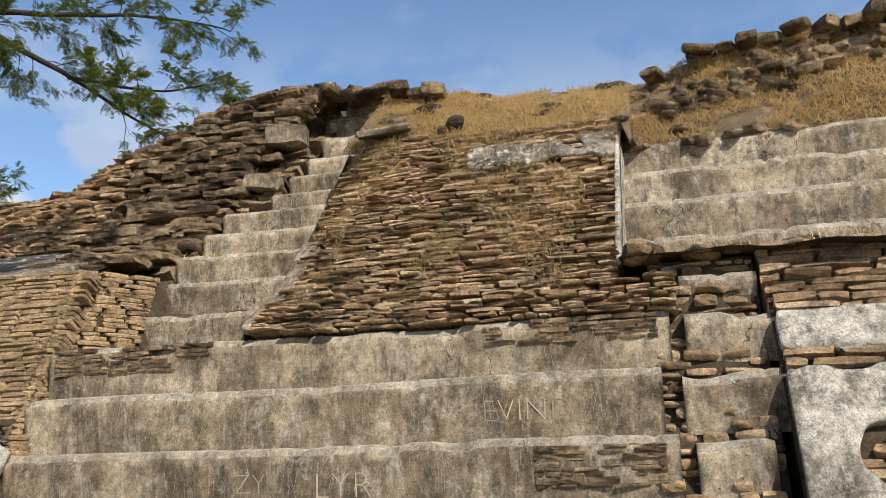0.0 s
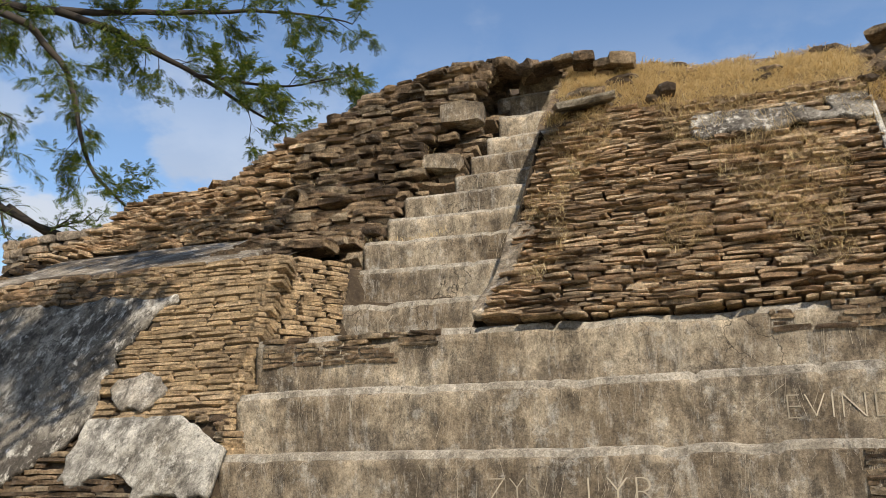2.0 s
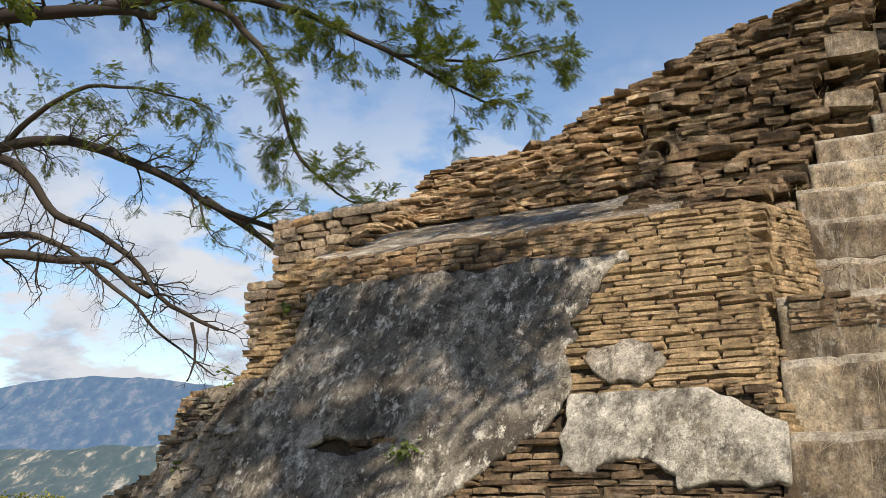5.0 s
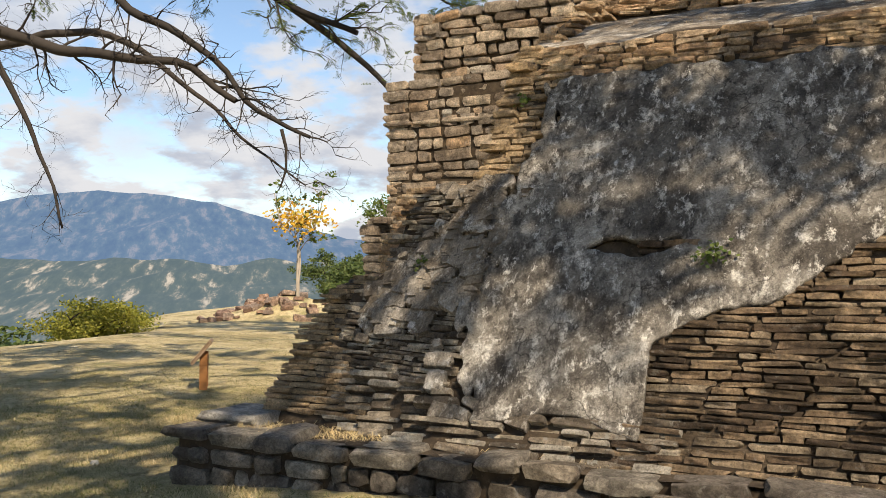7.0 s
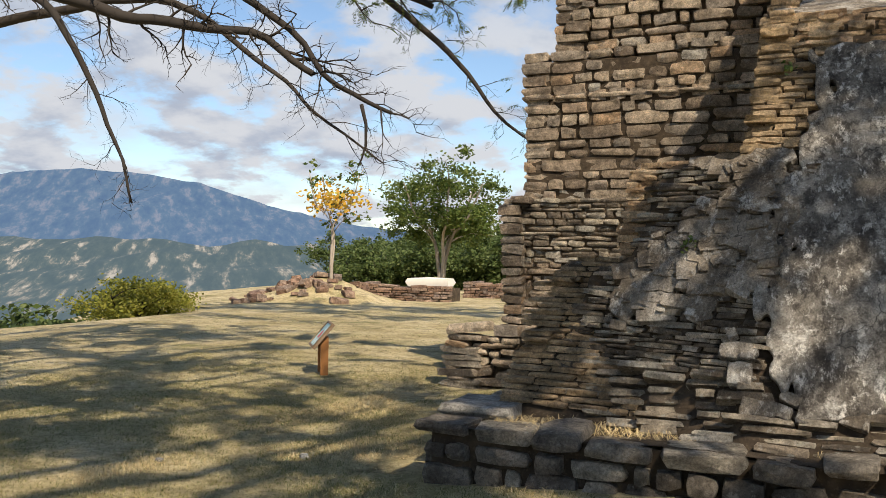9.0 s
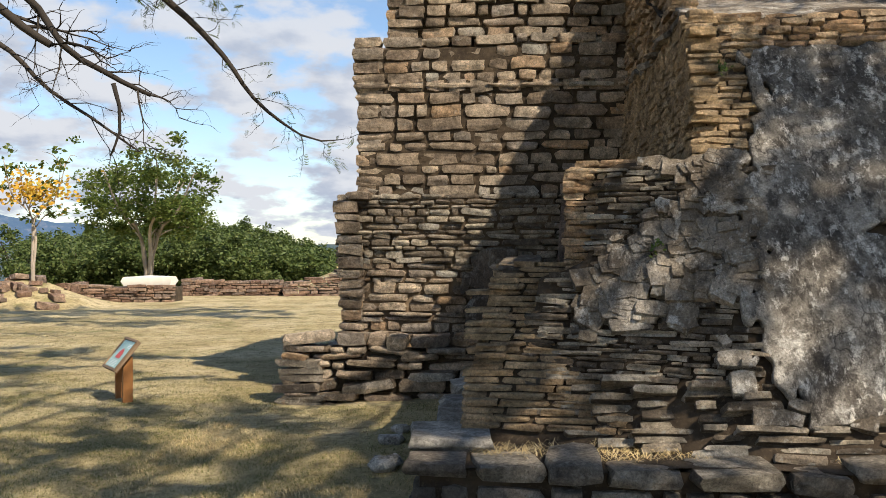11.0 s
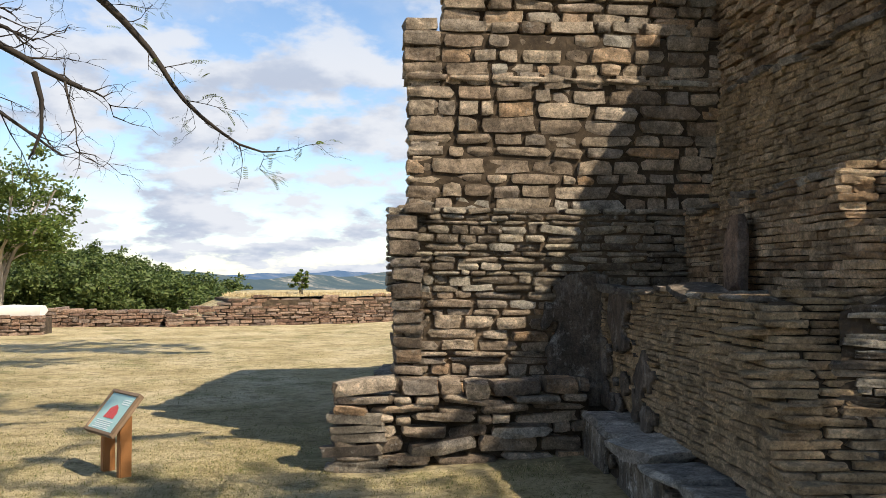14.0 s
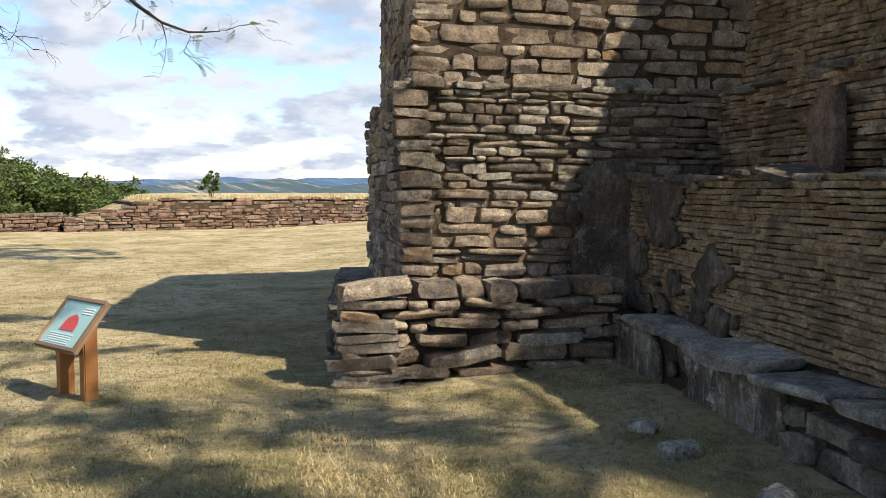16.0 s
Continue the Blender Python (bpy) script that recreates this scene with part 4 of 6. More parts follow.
part("core", sheet("core", lambda u, v: bench_top(u + (bench_edge(v) + 5.95 if u < -5 else 0), v), -5.92, 0.2, 0.08, -1.06, 0.9, 0.08), EARTH, bench, "packed earth with straw")
part("core", sheet("core", lambda u, v: bench_top(u + bench_edge(v) + 5.95, v), -5.92, -5.0, 0.08, 0.8, 3.8, 0.08), EARTH, bench, "packed earth")
part("core_front", sheet("core_front", lambda u, z: Vector((u, -1.04, z)), -5.92, 0.2, 0.1, -0.3, 0.42, 0.1), EARTH, bench)
part("core_front", sheet("core_front", lambda v, z: Vector((bench_edge(v) + 0.05, v, z)), -1.04, 3.8, 0.1, -0.3, 0.42, 0.1), EARTH, bench)


def bench_front(u, z):
    return Vector((u, -1.10, z))


fr = courses(bench_front, (1, 0, 0), (0, -1, 0), -5.98, -2.4, -0.06, 0.34, (0.08, 0.16), (0.16, 0.42), 0.3, 61, None, 0.04, 2.5, 0.02)
lay(bench, "stone", fr, GREYSTONE, 90, (-5, -1, 0.2), ROUGH)
fr2 = courses(bench_front, (1, 0, 0), (0, -1, 0), -2.4, 0.1, 0.0, 0.36, (0.12, 0.19), (0.25, 0.6), 0.3, 62, None, 0.03, 2.0, 0.02)
lay(bench, "stone", fr2, GREYSTONE, 60, (-5, -1, 0.2))
rs = random.Random(63)
caps, u = [], -6.02
while u < -2.3:
    w = rs.uniform(0.24, 0.52)
    caps.append(Matrix.Translation((u + w / 2, -0.93 + rs.uniform(-0.06, 0.04), 0.40 + rs.uniform(-0.03, 0.03))) @ Euler((rs.gauss(0, 0.06), rs.gauss(0, 0.06), rs.gauss(0, 0.08))).to_matrix().to_4x4() @ Matrix.Diagonal((w * 0.97, rs.uniform(0.32, 0.5), rs.uniform(0.07, 0.15), 1)))
    u += w
while u < 0:
    w = rs.uniform(0.5, 0.95)
    caps.append(Matrix.Translation((u + w / 2, -0.98, 0.42)) @ Euler((0.03, rs.gauss(0, 0.03), rs.gauss(0, 0.05))).to_matrix().to_4x4() @ Matrix.Diagonal((w * 0.97, 0.34, 0.10, 1)))
    u += w
v = -0.75
while v < 2.6:
    w = rs.uniform(0.5, 0.85)
    caps.append(Matrix.Translation((bench_edge(v) + 0.21 + rs.uniform(-0.09, 0.05), v + w / 2, 0.45 + rs.uniform(-0.02, 0.03))) @ Euler((rs.gauss(0, 0.04), rs.gauss(0, 0.05), rs.gauss(0, 0.12))).to_matrix().to_4x4() @ Matrix.Diagonal((rs.uniform(0.5, 0.72), w * 1.02, rs.uniform(0.06, 0.09), 1)))
    v += w
lay(bench, "cap_stone", [m for m in caps if m.translation.y < -0.6], GREYSTONE, 60, (-5, -1, 0.2), ROUGH)
lay(bench, "cap_stone", [m for m in caps if m.translation.y >= -0.6], SLATE, 60, (-5, -1, 0.2), ROUGH)
wf = courses(lambda v, z: Vector((bench_edge(v) - 0.01, v, z)), (0, -1, 0), (-1, 0, 0), -1.0, 1.0, -0.05, 0.36, (0.10, 0.17), (0.2, 0.5), 0.25, 64, None, 0.04, 3.0, 0.02)
lay(bench, "stone", wf, GREYSTONE, 60, (-6, 0, 0.2))
E11 = part("plaster", sheet("plaster", lambda v, z: Vector((bench_edge(v) - 0.02 * nz3(v, z, 1, 3), v, z)), 0.6, 3.7, 0.05, -0.1, 0.40, 0.05, lambda v, z: nz3(v, z, 4, 1.5) + 0.4 * nz3(v, z, 9, 7) > -0.25), CRUST, bench, "stained plaster facing")
thicken(E11, 0.04, 1)

# ---- tiers at the west end ----
def tier(name, label, corner0, corner1, vback, ztop, u_in, seed, hh, ll, keep, material, south=True, drift=(0.0, 0.0)):
    """A stepped tier: a leaning corner from corner0 to corner1, faces to the west and the south."""
    t = thing(name, label, "wall", kind="structure")
    (u0, v0, z0), (u1, v1, z1) = corner0, corner1

    def cu(z):
        f = (z - z0) / (z1 - z0)
        return u0 + (u1 - u0) * f, v0 + (v1 - v0) * f

    def wf_(b, z):
        u, v = cu(z)
        f = max(0.0, min(1.0, (z - z0) / (z1 - z0)))
        return Vector((u + (drift[0] + (drift[1] - drift[0]) * f) * max(0, b - v) + 0.03 * nz3(b, z, seed, 1.1), b, z))

    def sf_(a, z):
        u, v = cu(z)
        return Vector((a, v + 0.02 * nz3(a, z, seed + 4, 1.3) - 0.18 * max(0, a - u), z))
    part("core", sheet("core", lambda b, z: wf_(cu(z)[1] + 0.08 + b * (vback - cu(z)[1]), z) + Vector((0.05, 0, 0)), 0, 1, 0.04, z0 - 0.2, ztop - 0.02, 0.1), EARTH, t)
    part("core", sheet("core", lambda a, z: sf_(cu(z)[0] + 0.07 + a * (u_in - cu(z)[0]), z) + Vector((0, 0.05, 0)), 0, 1, 0.1, z0 - 0.2, ztop - 0.02, 0.1), EARTH, t)
    part("core_top", sheet("core_top", lambda a, b: Vector((a + drift[1] * max(0, b - v1) * (u_in - a) / (u_in - u1), b, ztop - 0.03 + 0.03 * nz3(a, b, 1, 2))), u1 + 0.03, u_in, 0.1, v1 + 0.03, vback, 0.1), EARTH, t)
    w = courses(wf_, (0, -1, 0), (-1, 0, 0), v0 + 0.02, vback, z0, ztop, hh, ll, 0.2, seed, lambda b, z: b > cu(z)[1] + 0.01, 0.012, 0.8, 0.006)
    lay(t, "slab", w, material, keep, (u0, v0, z0))
    if south:
        s = courses(sf_, (0.984, -0.177, 0), (-0.177, -0.984, 0), u0, u_in, z0, ztop, hh, ll, 0.2, seed + 1, lambda a, z: a > cu(z)[0] + 0.01, 0.012, 0.8, 0.006)
        lay(t, "slab", s, material, keep, (u0, v0, z0))
    rc = random.Random(seed + 3)
    b, caps_ = v1 + 0.05, []
    while b < vback - 0.2:
        w_ = rc.uniform(0.2, 0.5)
        caps_.append(Matrix.Translation((u1 + drift[1] * (b - v1) + 0.14 + rc.uniform(-0.05, 0.05), b + w_ / 2, ztop + rc.uniform(-0.02, 0.015))) @ Euler((rc.gauss(0, 0.05), rc.gauss(0, 0.05), rc.gauss(0, 0.15))).to_matrix().to_4x4() @ Matrix.Diagonal((rc.uniform(0.26, 0.4), w_, rc.uniform(0.04, 0.08), 1)))
        b += w_
    lay(t, "cap_stone", caps_, GREYSTONE, 40, None, ROUGH)
    return t


tier("tier_lower", "low tier of thin grey-brown slabs with a worn corner", (-5.74, -0.36, 0.5), (-5.53, 0.40, 1.48), 3.9, 1.48, -4.7, 71, (0.034, 0.046), (0.16, 0.45), 300, BRICK, drift=(0.10, 0.045))
tier("tier_middle", "second tier of thin slabs set back above the first", (-5.05, 0.22, 1.45), (-5.01, 0.51, 2.18), 3.9, 2.18, -4.1, 73, (0.036, 0.055), (0.14, 0.4), 200, SLAB, drift=(0.14, 0.14))
tier("tier_upper", "upper wall end of thin brown slabs and plaster", (-4.22, 0.16, 2.15), (-4.10, 0.90, 3.36), 4.1, 3.36, -3.9, 75, (0.045, 0.065), (0.16, 0.4), 320, BRICK, False)
upw = thing("wall_upper_west", "plaster-faced upper wall above the tiers", "wall", kind="structure")
part("core", sheet("core", lambda b, z: Vector((-4.03, b, z)), 1.0, 4.3, 0.1, 3.2, 5.0, 0.1, lambda b, z: z < 3.45 + (b - 1.2) * 0.55), EARTH, upw)
up = courses(lambda b, z: Vector((-4.10 + 0.03 * nz3(b, z, 2, 1.4), b, z)), (0, -1, 0), (-1, 0, 0.1), 1.0, 4.2, 3.32, 4.95, (0.045, 0.08), (0.16, 0.45), 0.24, 77, lambda b, z: z < 3.45 + (b - 1.2) * 0.55, 0.03, 1.8, 0.01)
lay(upw, "slab", up, SLAB, 150, (-4, 1, 3.3))
loose_stone("upright_slab", "upright reddish slab leaning against the second tier", pose(-4.93, 1.95, 1.74, 4, 7, 84), (0.34, 0.09, 0.54), REDSTONE, ROUGH, 1)

# ---- the tower of coursed stones ----
tower = thing("tower", "tall end wall of rough coursed sandstone blocks", "wall", kind="structure")


def tl(u, z):
    return Vector((u, 3.80 + 0.02 * (z - 0.5) + 0.02 * nz3(u, z, 1, 1.1), z))


def tu(u, z):
    return Vector((u, 4.04 + 0.02 * nz3(u, z, 3, 1.1), z))


def tw(v, z):
    return Vector((lerp(z, [(0, -7.28), (2.2, -7.30), (2.21, -7.10), (4.0, -7.12), (4.01, -6.80), (5, -6.75)]) + 0.10 * (v - 3.75) + 0.03 * nz3(v, z, 5, 1.0), v, z))


def box(name, u0, u1, v0, v1, z0, z1, skew=True):
    bm = bmesh.new()
    bmesh.ops.create_cube(bm, size=1, matrix=Matrix.Translation(((u0 + u1) / 2, (v0 + v1) / 2, (z0 + z1) / 2)) @ Matrix.Diagonal((u1 - u0, v1 - v0, z1 - z0, 1)))
    bmesh.ops.subdivide_edges(bm, edges=bm.edges[:], cuts=6, use_grid_fill=True)
    for v in bm.verts:
        v.co += Vector((nz3(*v.co, 1.1), nz3(v.co.x + 5, v.co.y, v.co.z, 1.1), 0)) * 0.02
        if skew and v.co.x < (u0 + u1) / 2:
            v.co.x += 0.10 * (v.co.y - 3.75) * ((u0 + u1) / 2 - v.co.x) / ((u1 - u0) / 2)
    return bm


part("mortar", sheet("mortar", lambda u, z: tl(u, z) + Vector((0, 0.055, 0)), -7.22, -4.9, 0.1, 0.2, 2.18, 0.1), MORTAR, tower)
part("mortar", sheet("mortar", lambda u, z: tu(u, z) + Vector((0, 0.055, 0)), -7.10, -3.9, 0.1, 2.15, 3.9, 0.1), MORTAR, tower)
part("mortar", sheet("mortar", lambda v, z: tw(v, z) + Vector((0.05, 0, 0)), 3.92, 8.6, 0.1, 0.2, 2.2, 0.1), MORTAR, tower)
part("mortar", sheet("mortar", lambda v, z: tw(v, z) + Vector((0.06, 0, 0)), 4.16, 8.6, 0.1, 2.22, 3.9, 0.1), MORTAR, tower)
part("core", box("core", -7.20, -4.0, 3.92, 9.0, -0.3, 2.16), EARTH, tower)
part("core", box("core", -7.09, -3.9, 4.07, 9.0, 2.1, 3.88), EARTH, tower)
part("core", box("core", -6.74, -3.9, 4.22, 9.0, 3.8, 4.72), EARTH, tower)
a = courses(tl, (1, 0, 0), (0, -1, 0), -7.27, -5.0, 0.45, 1.45, (0.05, 0.13), (0.14, 0.56), 0.3, 81, None, 0.03, 1.6, 0.016)
band_ = courses(tl, (1, 0, 0), (0, -1, 0), -7.33, -4.4, 1.45, 2.22, (0.04, 0.09), (0.14, 0.46), 0.3, 82, None, 0.03, 1.8, 0.010)
lay(tower, "stone", band_, LICHEN, 130, (-7, 3, 2), BLOCKS)
lay(tower, "stone", a, STONE, 300, (-7, 3, 1), BLOCKS)
b = courses(tu, (1, 0, 0), (0, -1, 0), -7.14, -4.0, 2.20, 3.40, (0.08, 0.16), (0.16, 0.62), 0.3, 83, None, 0.025, 1.3, 0.018)
b += courses(lambda u, z: tu(u, z) - Vector((0, 0.04, 0)), (1, 0, 0), (0, -1, 0), -7.20, -4.0, 3.42, 3.48, (0.06, 0.061), (0.3, 0.7), 0.36, 84, None, 0.02, 1.0, 0.014)
b += courses(tu, (1, 0, 0), (0, -1, 0), -7.18, -4.0, 3.50, 3.92, (0.09, 0.15), (0.18, 0.5), 0.3, 85, None, 0.025, 1.6, 0.018)
b += courses(lambda u, z: tu(u, z) + Vector((0, 0.08, 0)), (1, 0, 0), (0, -1, 0), -6.80, -4.0, 3.92, 4.85, (0.09, 0.16), (0.2, 0.5), 0.3, 86, lambda u, z: z < lerp(u, CREST) + 0.02, 0.03, 2.0, 0.018)
lay(tower, "stone", b, STONE, 300, (-7, 3, 2.5), BLOCKS)
c = courses(tw, (0, -1, 0), (-1, 0, 0), 3.72, 8.6, 0.3, 2.20, (0.07, 0.16), (0.2, 0.6), 0.28, 87, None, 0.03, 1.6, 0.016)
c += courses(tw, (0, -1, 0), (-1, 0, 0), 4.05, 8.6, 2.22, 3.9, (0.08, 0.16), (0.2, 0.6), 0.28, 88, None, 0.03, 1.6, 0.016)
c += courses(tw, (0, -1, 0), (-1, 0, 0), 4.15, 8.6, 4.02, 4.80, (0.08, 0.16), (0.2, 0.6), 0.28, 89, None, 0.03, 1.6, 0.016)
lay(tower, "stone", c, STONE, 240, (-7.3, 3.7, 1.5), BLOCKS)
E13 = part("plaster", sheet("plaster", lambda u, z: tl(u, z) + Vector((0, -0.06 + 0.02 * nz3(u, z, 2, 4), 0)), -6.3, -5.3, 0.03, 0.40, 1.62, 0.03, lambda u, z: u > -5.70 + 0.32 * nz3(u * 0.3, z, 3, 1.8) + 0.16 * nz3(u, z, 3, 7) + 0.3 * max(0, z - 1.1)), CRUMBLED, tower, "crumbling plaster in the corner")
thicken(E13, 0.05)

E14 = part("plaster", sheet("plaster", lambda v, z: Vector((-5.80 + 0.10 * (v + 0.3) + (0.21 - 0.055 * (v + 0.3)) * (z - 0.5) - 0.02 * nz3(v, z, 2, 4), v, z)), 1.9, 3.75, 0.03, 0.45, 1.45, 0.03, lambda v, z: nz3(v, z, 31, 1.5) + 0.5 * nz3(v, z, 32, 5) + 0.35 * (v - 2.9) + 0.25 * nz3(v, z, 35, 14) > 0.16), CRUMBLED, tower, "flaking plaster on the tier")
thicken(E14, 0.05, 1)

foot = thing("tower_footing", "projecting footing of rough dark stones below the tower", "wall", kind="structure")


def ft(u, z):
    return Vector((u, 3.30 + 0.06 * z + 0.03 * nz3(u, z, 1, 1.2), z))


part("core", box("core", -7.72, -5.6, 3.42, 3.95, -0.3, 0.54, False), EARTH, foot)
f = courses(ft, (1, 0, 0), (0, -1, 0), -7.80, -5.6, -0.05, 0.60, (0.06, 0.14), (0.18, 0.62), 0.34, 91, None, 0.06, 4.0, 0.010)
lay(foot, "stone", f, STONE, 80, (-7, 3, 0), ROUGH)
fw = courses(lambda v, z: Vector((-7.80 + 0.12 * (v - 3.5), v, z)), (0, -1, 0), (-1, 0, 0), 3.25, 9.0, -0.05, 0.42, (0.05, 0.10), (0.25, 0.6), 0.5, 92, lambda v, z: z < 0.55 - 0.04 * (v - 3), 0.08, 3.0, 0.015)
lay(foot, "slab", fw, GREYSTONE, 120, (-7, 3, 0))

# small weeds in the wall
for u_, z_, n_ in ((-2.42, 1.66, 18), (-3.92, 2.88, 7), (-4.5, 1.62, 5)):
    rs = random.Random(n_)
    vs, fs = [], []
    for _ in range(n_ * 4):
        p = wall_a(u_ + rs.gauss(0, 0.015 + 0.002 * n_), z_ + rs.gauss(0, 0.012 + 0.0015 * n_), 0.05 + rs.uniform(0, 0.06))
        x = Vector((rs.gauss(0, 1), rs.gauss(0, 1), rs.gauss(0, 1))).normalized() * 0.018
        y = x.orthogonal() * 0.6
        b = len(vs)
        vs += [p - x, p + y, p + x, p - y]
        fs.append((b, b + 1, b + 2, b + 3))
    tagged(part("weed", pydata("weed", vs, fs), LEAF2, wall, "small green weed in a crack"), kind="stuff")

# ---- lawn and litter ----
def lawn(n, seed, length, width, mat, name, label, region, dens):
    rs_ = random.Random(seed)
    pts = []
    while len(pts) < n:
        u, v = rs_.uniform(region[0], region[1]), rs_.uniform(region[2], region[3])
        if u > -5.95 and v > -1.15:
            continue
        if -7.8 < u and v > 3.1:
            continue
        p = U(u, v, 0)
        if rs_.random() > dens(p.x, p.y, math.hypot(u + 8, v + 2)):
            continue
        pts.append((p.x, p.y, ground_z(p.x, p.y) - 0.004))
    return blades(name, pts, mat, length, width, None, seed, 1.35, label)


lawn(150000, 101, (0.018, 0.055), 0.0045, GRASS, "lawn_grass", "short dry lawn grass, straw yellow and pale green", (-12.5, -1.0, -3.6, 5.5), lambda x, y, d: (0.5 + 0.8 * nz3(x, y, 0, 1.3)) * min(1, 3.0 / max(d, 1)))
lawn(16000, 102, (0.02, 0.06), 0.009, GRASS, "lawn_grass", "sparse dry lawn grass further off", (-17, -8, -1, 16), lambda x, y, d: 0.5 + 0.8 * nz3(x, y, 0, 0.9))
lawn(6000, 103, (0.03, 0.09), 0.004, STRAW, "dry_litter", "matted dry straw at the foot of the walls", (-8.2, -1.5, -2.0, 3.4), lambda x, y, d: max(0, nz3(x, y, 5, 1.1)) * 2)
blades("bench_straw", straw(lambda u, v: bench_top(u, v), -5.6, 0, -0.85, -0.5, 2200, 104, lambda a, b, r: nz3(a, b, 3, 1.6) > -0.1), STRAW, (0.04, 0.14), 0.005, bench, 105, 1.8)

rs = random.Random(9)
for k, (u, v, s_) in enumerate([(-6.35, 1.1, 0.16), (-6.32, 1.55, 0.13), (-6.30, 0.35, 0.20), (-7.1, -0.7, 0.07), (-8.3, -2.6, 0.07), (-8.0, -1.2, 0.05), (-9.6, -1.9, 0.06)]):
    p = U(u, v, 0)
    ob = new("fallen_stone", shape_for(k % 8, WHITE, BOULDERS))
    ob.matrix_world = Matrix.Translation((p.x, p.y, ground_z(p.x, p.y) + s_ * 0.2)) @ Euler((0, 0, rs.uniform(0, 6))).to_matrix().to_4x4() @ Matrix.Diagonal((s_ * 1.4, s_, s_ * 0.6, 1))
    tagged(ob, "small pale fallen stone lying on the dry lawn", "stone", "fallen stones")

# ---- information sign ----
SIGN = Matrix.Translation((-11.80, 12.60, 0.0)) @ pose(0, 0, 0, 0, 0, -66) @ Matrix.Diagonal((0.9, 0.9, 0.97, 1))
sign = thing("information_sign", "low wooden sign with a tilted teal panel on two posts", "sign", m=SIGN)


def rounded_box(sx, sy, sz, m, bev=0.008):
    bm = bmesh.new()
    bmesh.ops.create_cube(bm, size=1, matrix=Matrix.Diagonal((sx, sy, sz, 1)))
    bmesh.ops.bevel(bm, geom=bm.edges[:], offset=bev, segments=2, affect="EDGES")
    bmesh.ops.transform(bm, matrix=m, verts=bm.verts)
    return bm


for x in (-0.17, 0.17):
    part("post", rounded_box(0.075, 0.11, 0.60, pose(x, 0.02, 0.20), 0.008), POSTWOOD, sign)
TILT_P = pose(0, 0.0, 0.50, 48, 0, 0)
part("board", rounded_box(0.56, 0.42, 0.03, TILT_P, 0.004), FRAMEWOOD, sign)
part("panel", rounded_box(0.50, 0.36, 0.008, TILT_P @ pose(0, 0, 0.018), 0.002), PANEL, sign, "teal printed panel")
for sx, sy, x, y in ((0.56, 0.03, 0, 0.195), (0.56, 0.03, 0, -0.195), (0.03, 0.36, 0.265, 0), (0.03, 0.36, -0.265, 0)):
    part("frame_strip", rounded_box(sx, sy, 0.022, TILT_P @ pose(x, y, 0.024), 0.004), FRAMEWOOD, sign)
bm = bmesh.new()
prof = [(-0.10, -0.06), (0.10, -0.06), (0.10, 0.0), (0.06, 0.05), (0.0, 0.075), (-0.05, 0.05), (-0.08, 0.03)]
vv = [bm.verts.new(TILT_P @ Vector((x, y, 0.026))) for x, y in prof]
bm.faces.new(vv)
part("red_motif", bm, REDINK, sign, "red printed shape")
for k in range(5):
    part("print_line", rounded_box(0.32 - 0.05 * (k % 2), 0.008, 0.003, TILT_P @ pose(-0.02, -0.09 - 0.017 * k, 0.0245), 0.001), INK, sign)
for k in range(3):
    part("print_line", rounded_box(0.14, 0.010, 0.003, TILT_P @ pose(0.13, 0.13 - 0.02 * k, 0.0245), 0.001), INK, sign)

# ---- low walls across the plateau ----
LIMEWASH = plain("limewash", (0.62, 0.60, 0.55), 0.9, 0.25, 3)


def low_wall(name, label, p0, p1, h, thick, material, seed, keep, hh=(0.07, 0.14), ll=(0.25, 0.8), batter=0.1, rise=0.0):
    p0, p1 = Vector(p0), Vector(p1)
    d = p1 - p0
    L = d.length
    m = Matrix.Translation((p0.x, p0.y, ground_z(p0.x, p0.y) - 0.1)) @ pose(0, 0, 0, 0, 0, math.degrees(math.atan2(d.y, d.x)))
    t = thing(name, label, "wall", kind="structure", m=m)
    top = lambda a: (h + 0.1) * (min(1.0, 0.5 + 0.5 * a / rise) if rise else 1.0) + 0.13 * nz3(a, seed, 1, 0.7) + 0.07 * nz3(a, seed, 1, 2.5)
    bm = bmesh.new()
    bmesh.ops.create_cube(bm, size=1, matrix=Matrix.Translation((L / 2 + rise / 2, thick / 2 + 0.1, h / 2 - 0.03)) @ Matrix.Diagonal((L - 0.1 - rise, thick, h + 0.02, 1)))
    part("core", bm, EARTH, t)
    it = courses(lambda a, z: Vector((a, batter * z, z)), (1, 0, 0), (0, -1, 0), 0, L, 0, h + 0.3, hh, ll, 0.4, seed, lambda a, z: z < top(a), 0.05, 2.0, 0.02)
    it += courses(lambda a, z: Vector((0, a, z)), (0, -1, 0), (-1, 0, 0), 0, thick, 0, h + 0.2, hh, ll, 0.4, seed + 1, lambda a, z: z < top(0), 0.05, 2.0, 0.02)
    lay(t, "stone", it, material, keep, (L / 2, 0, 0))
    return t, L, top


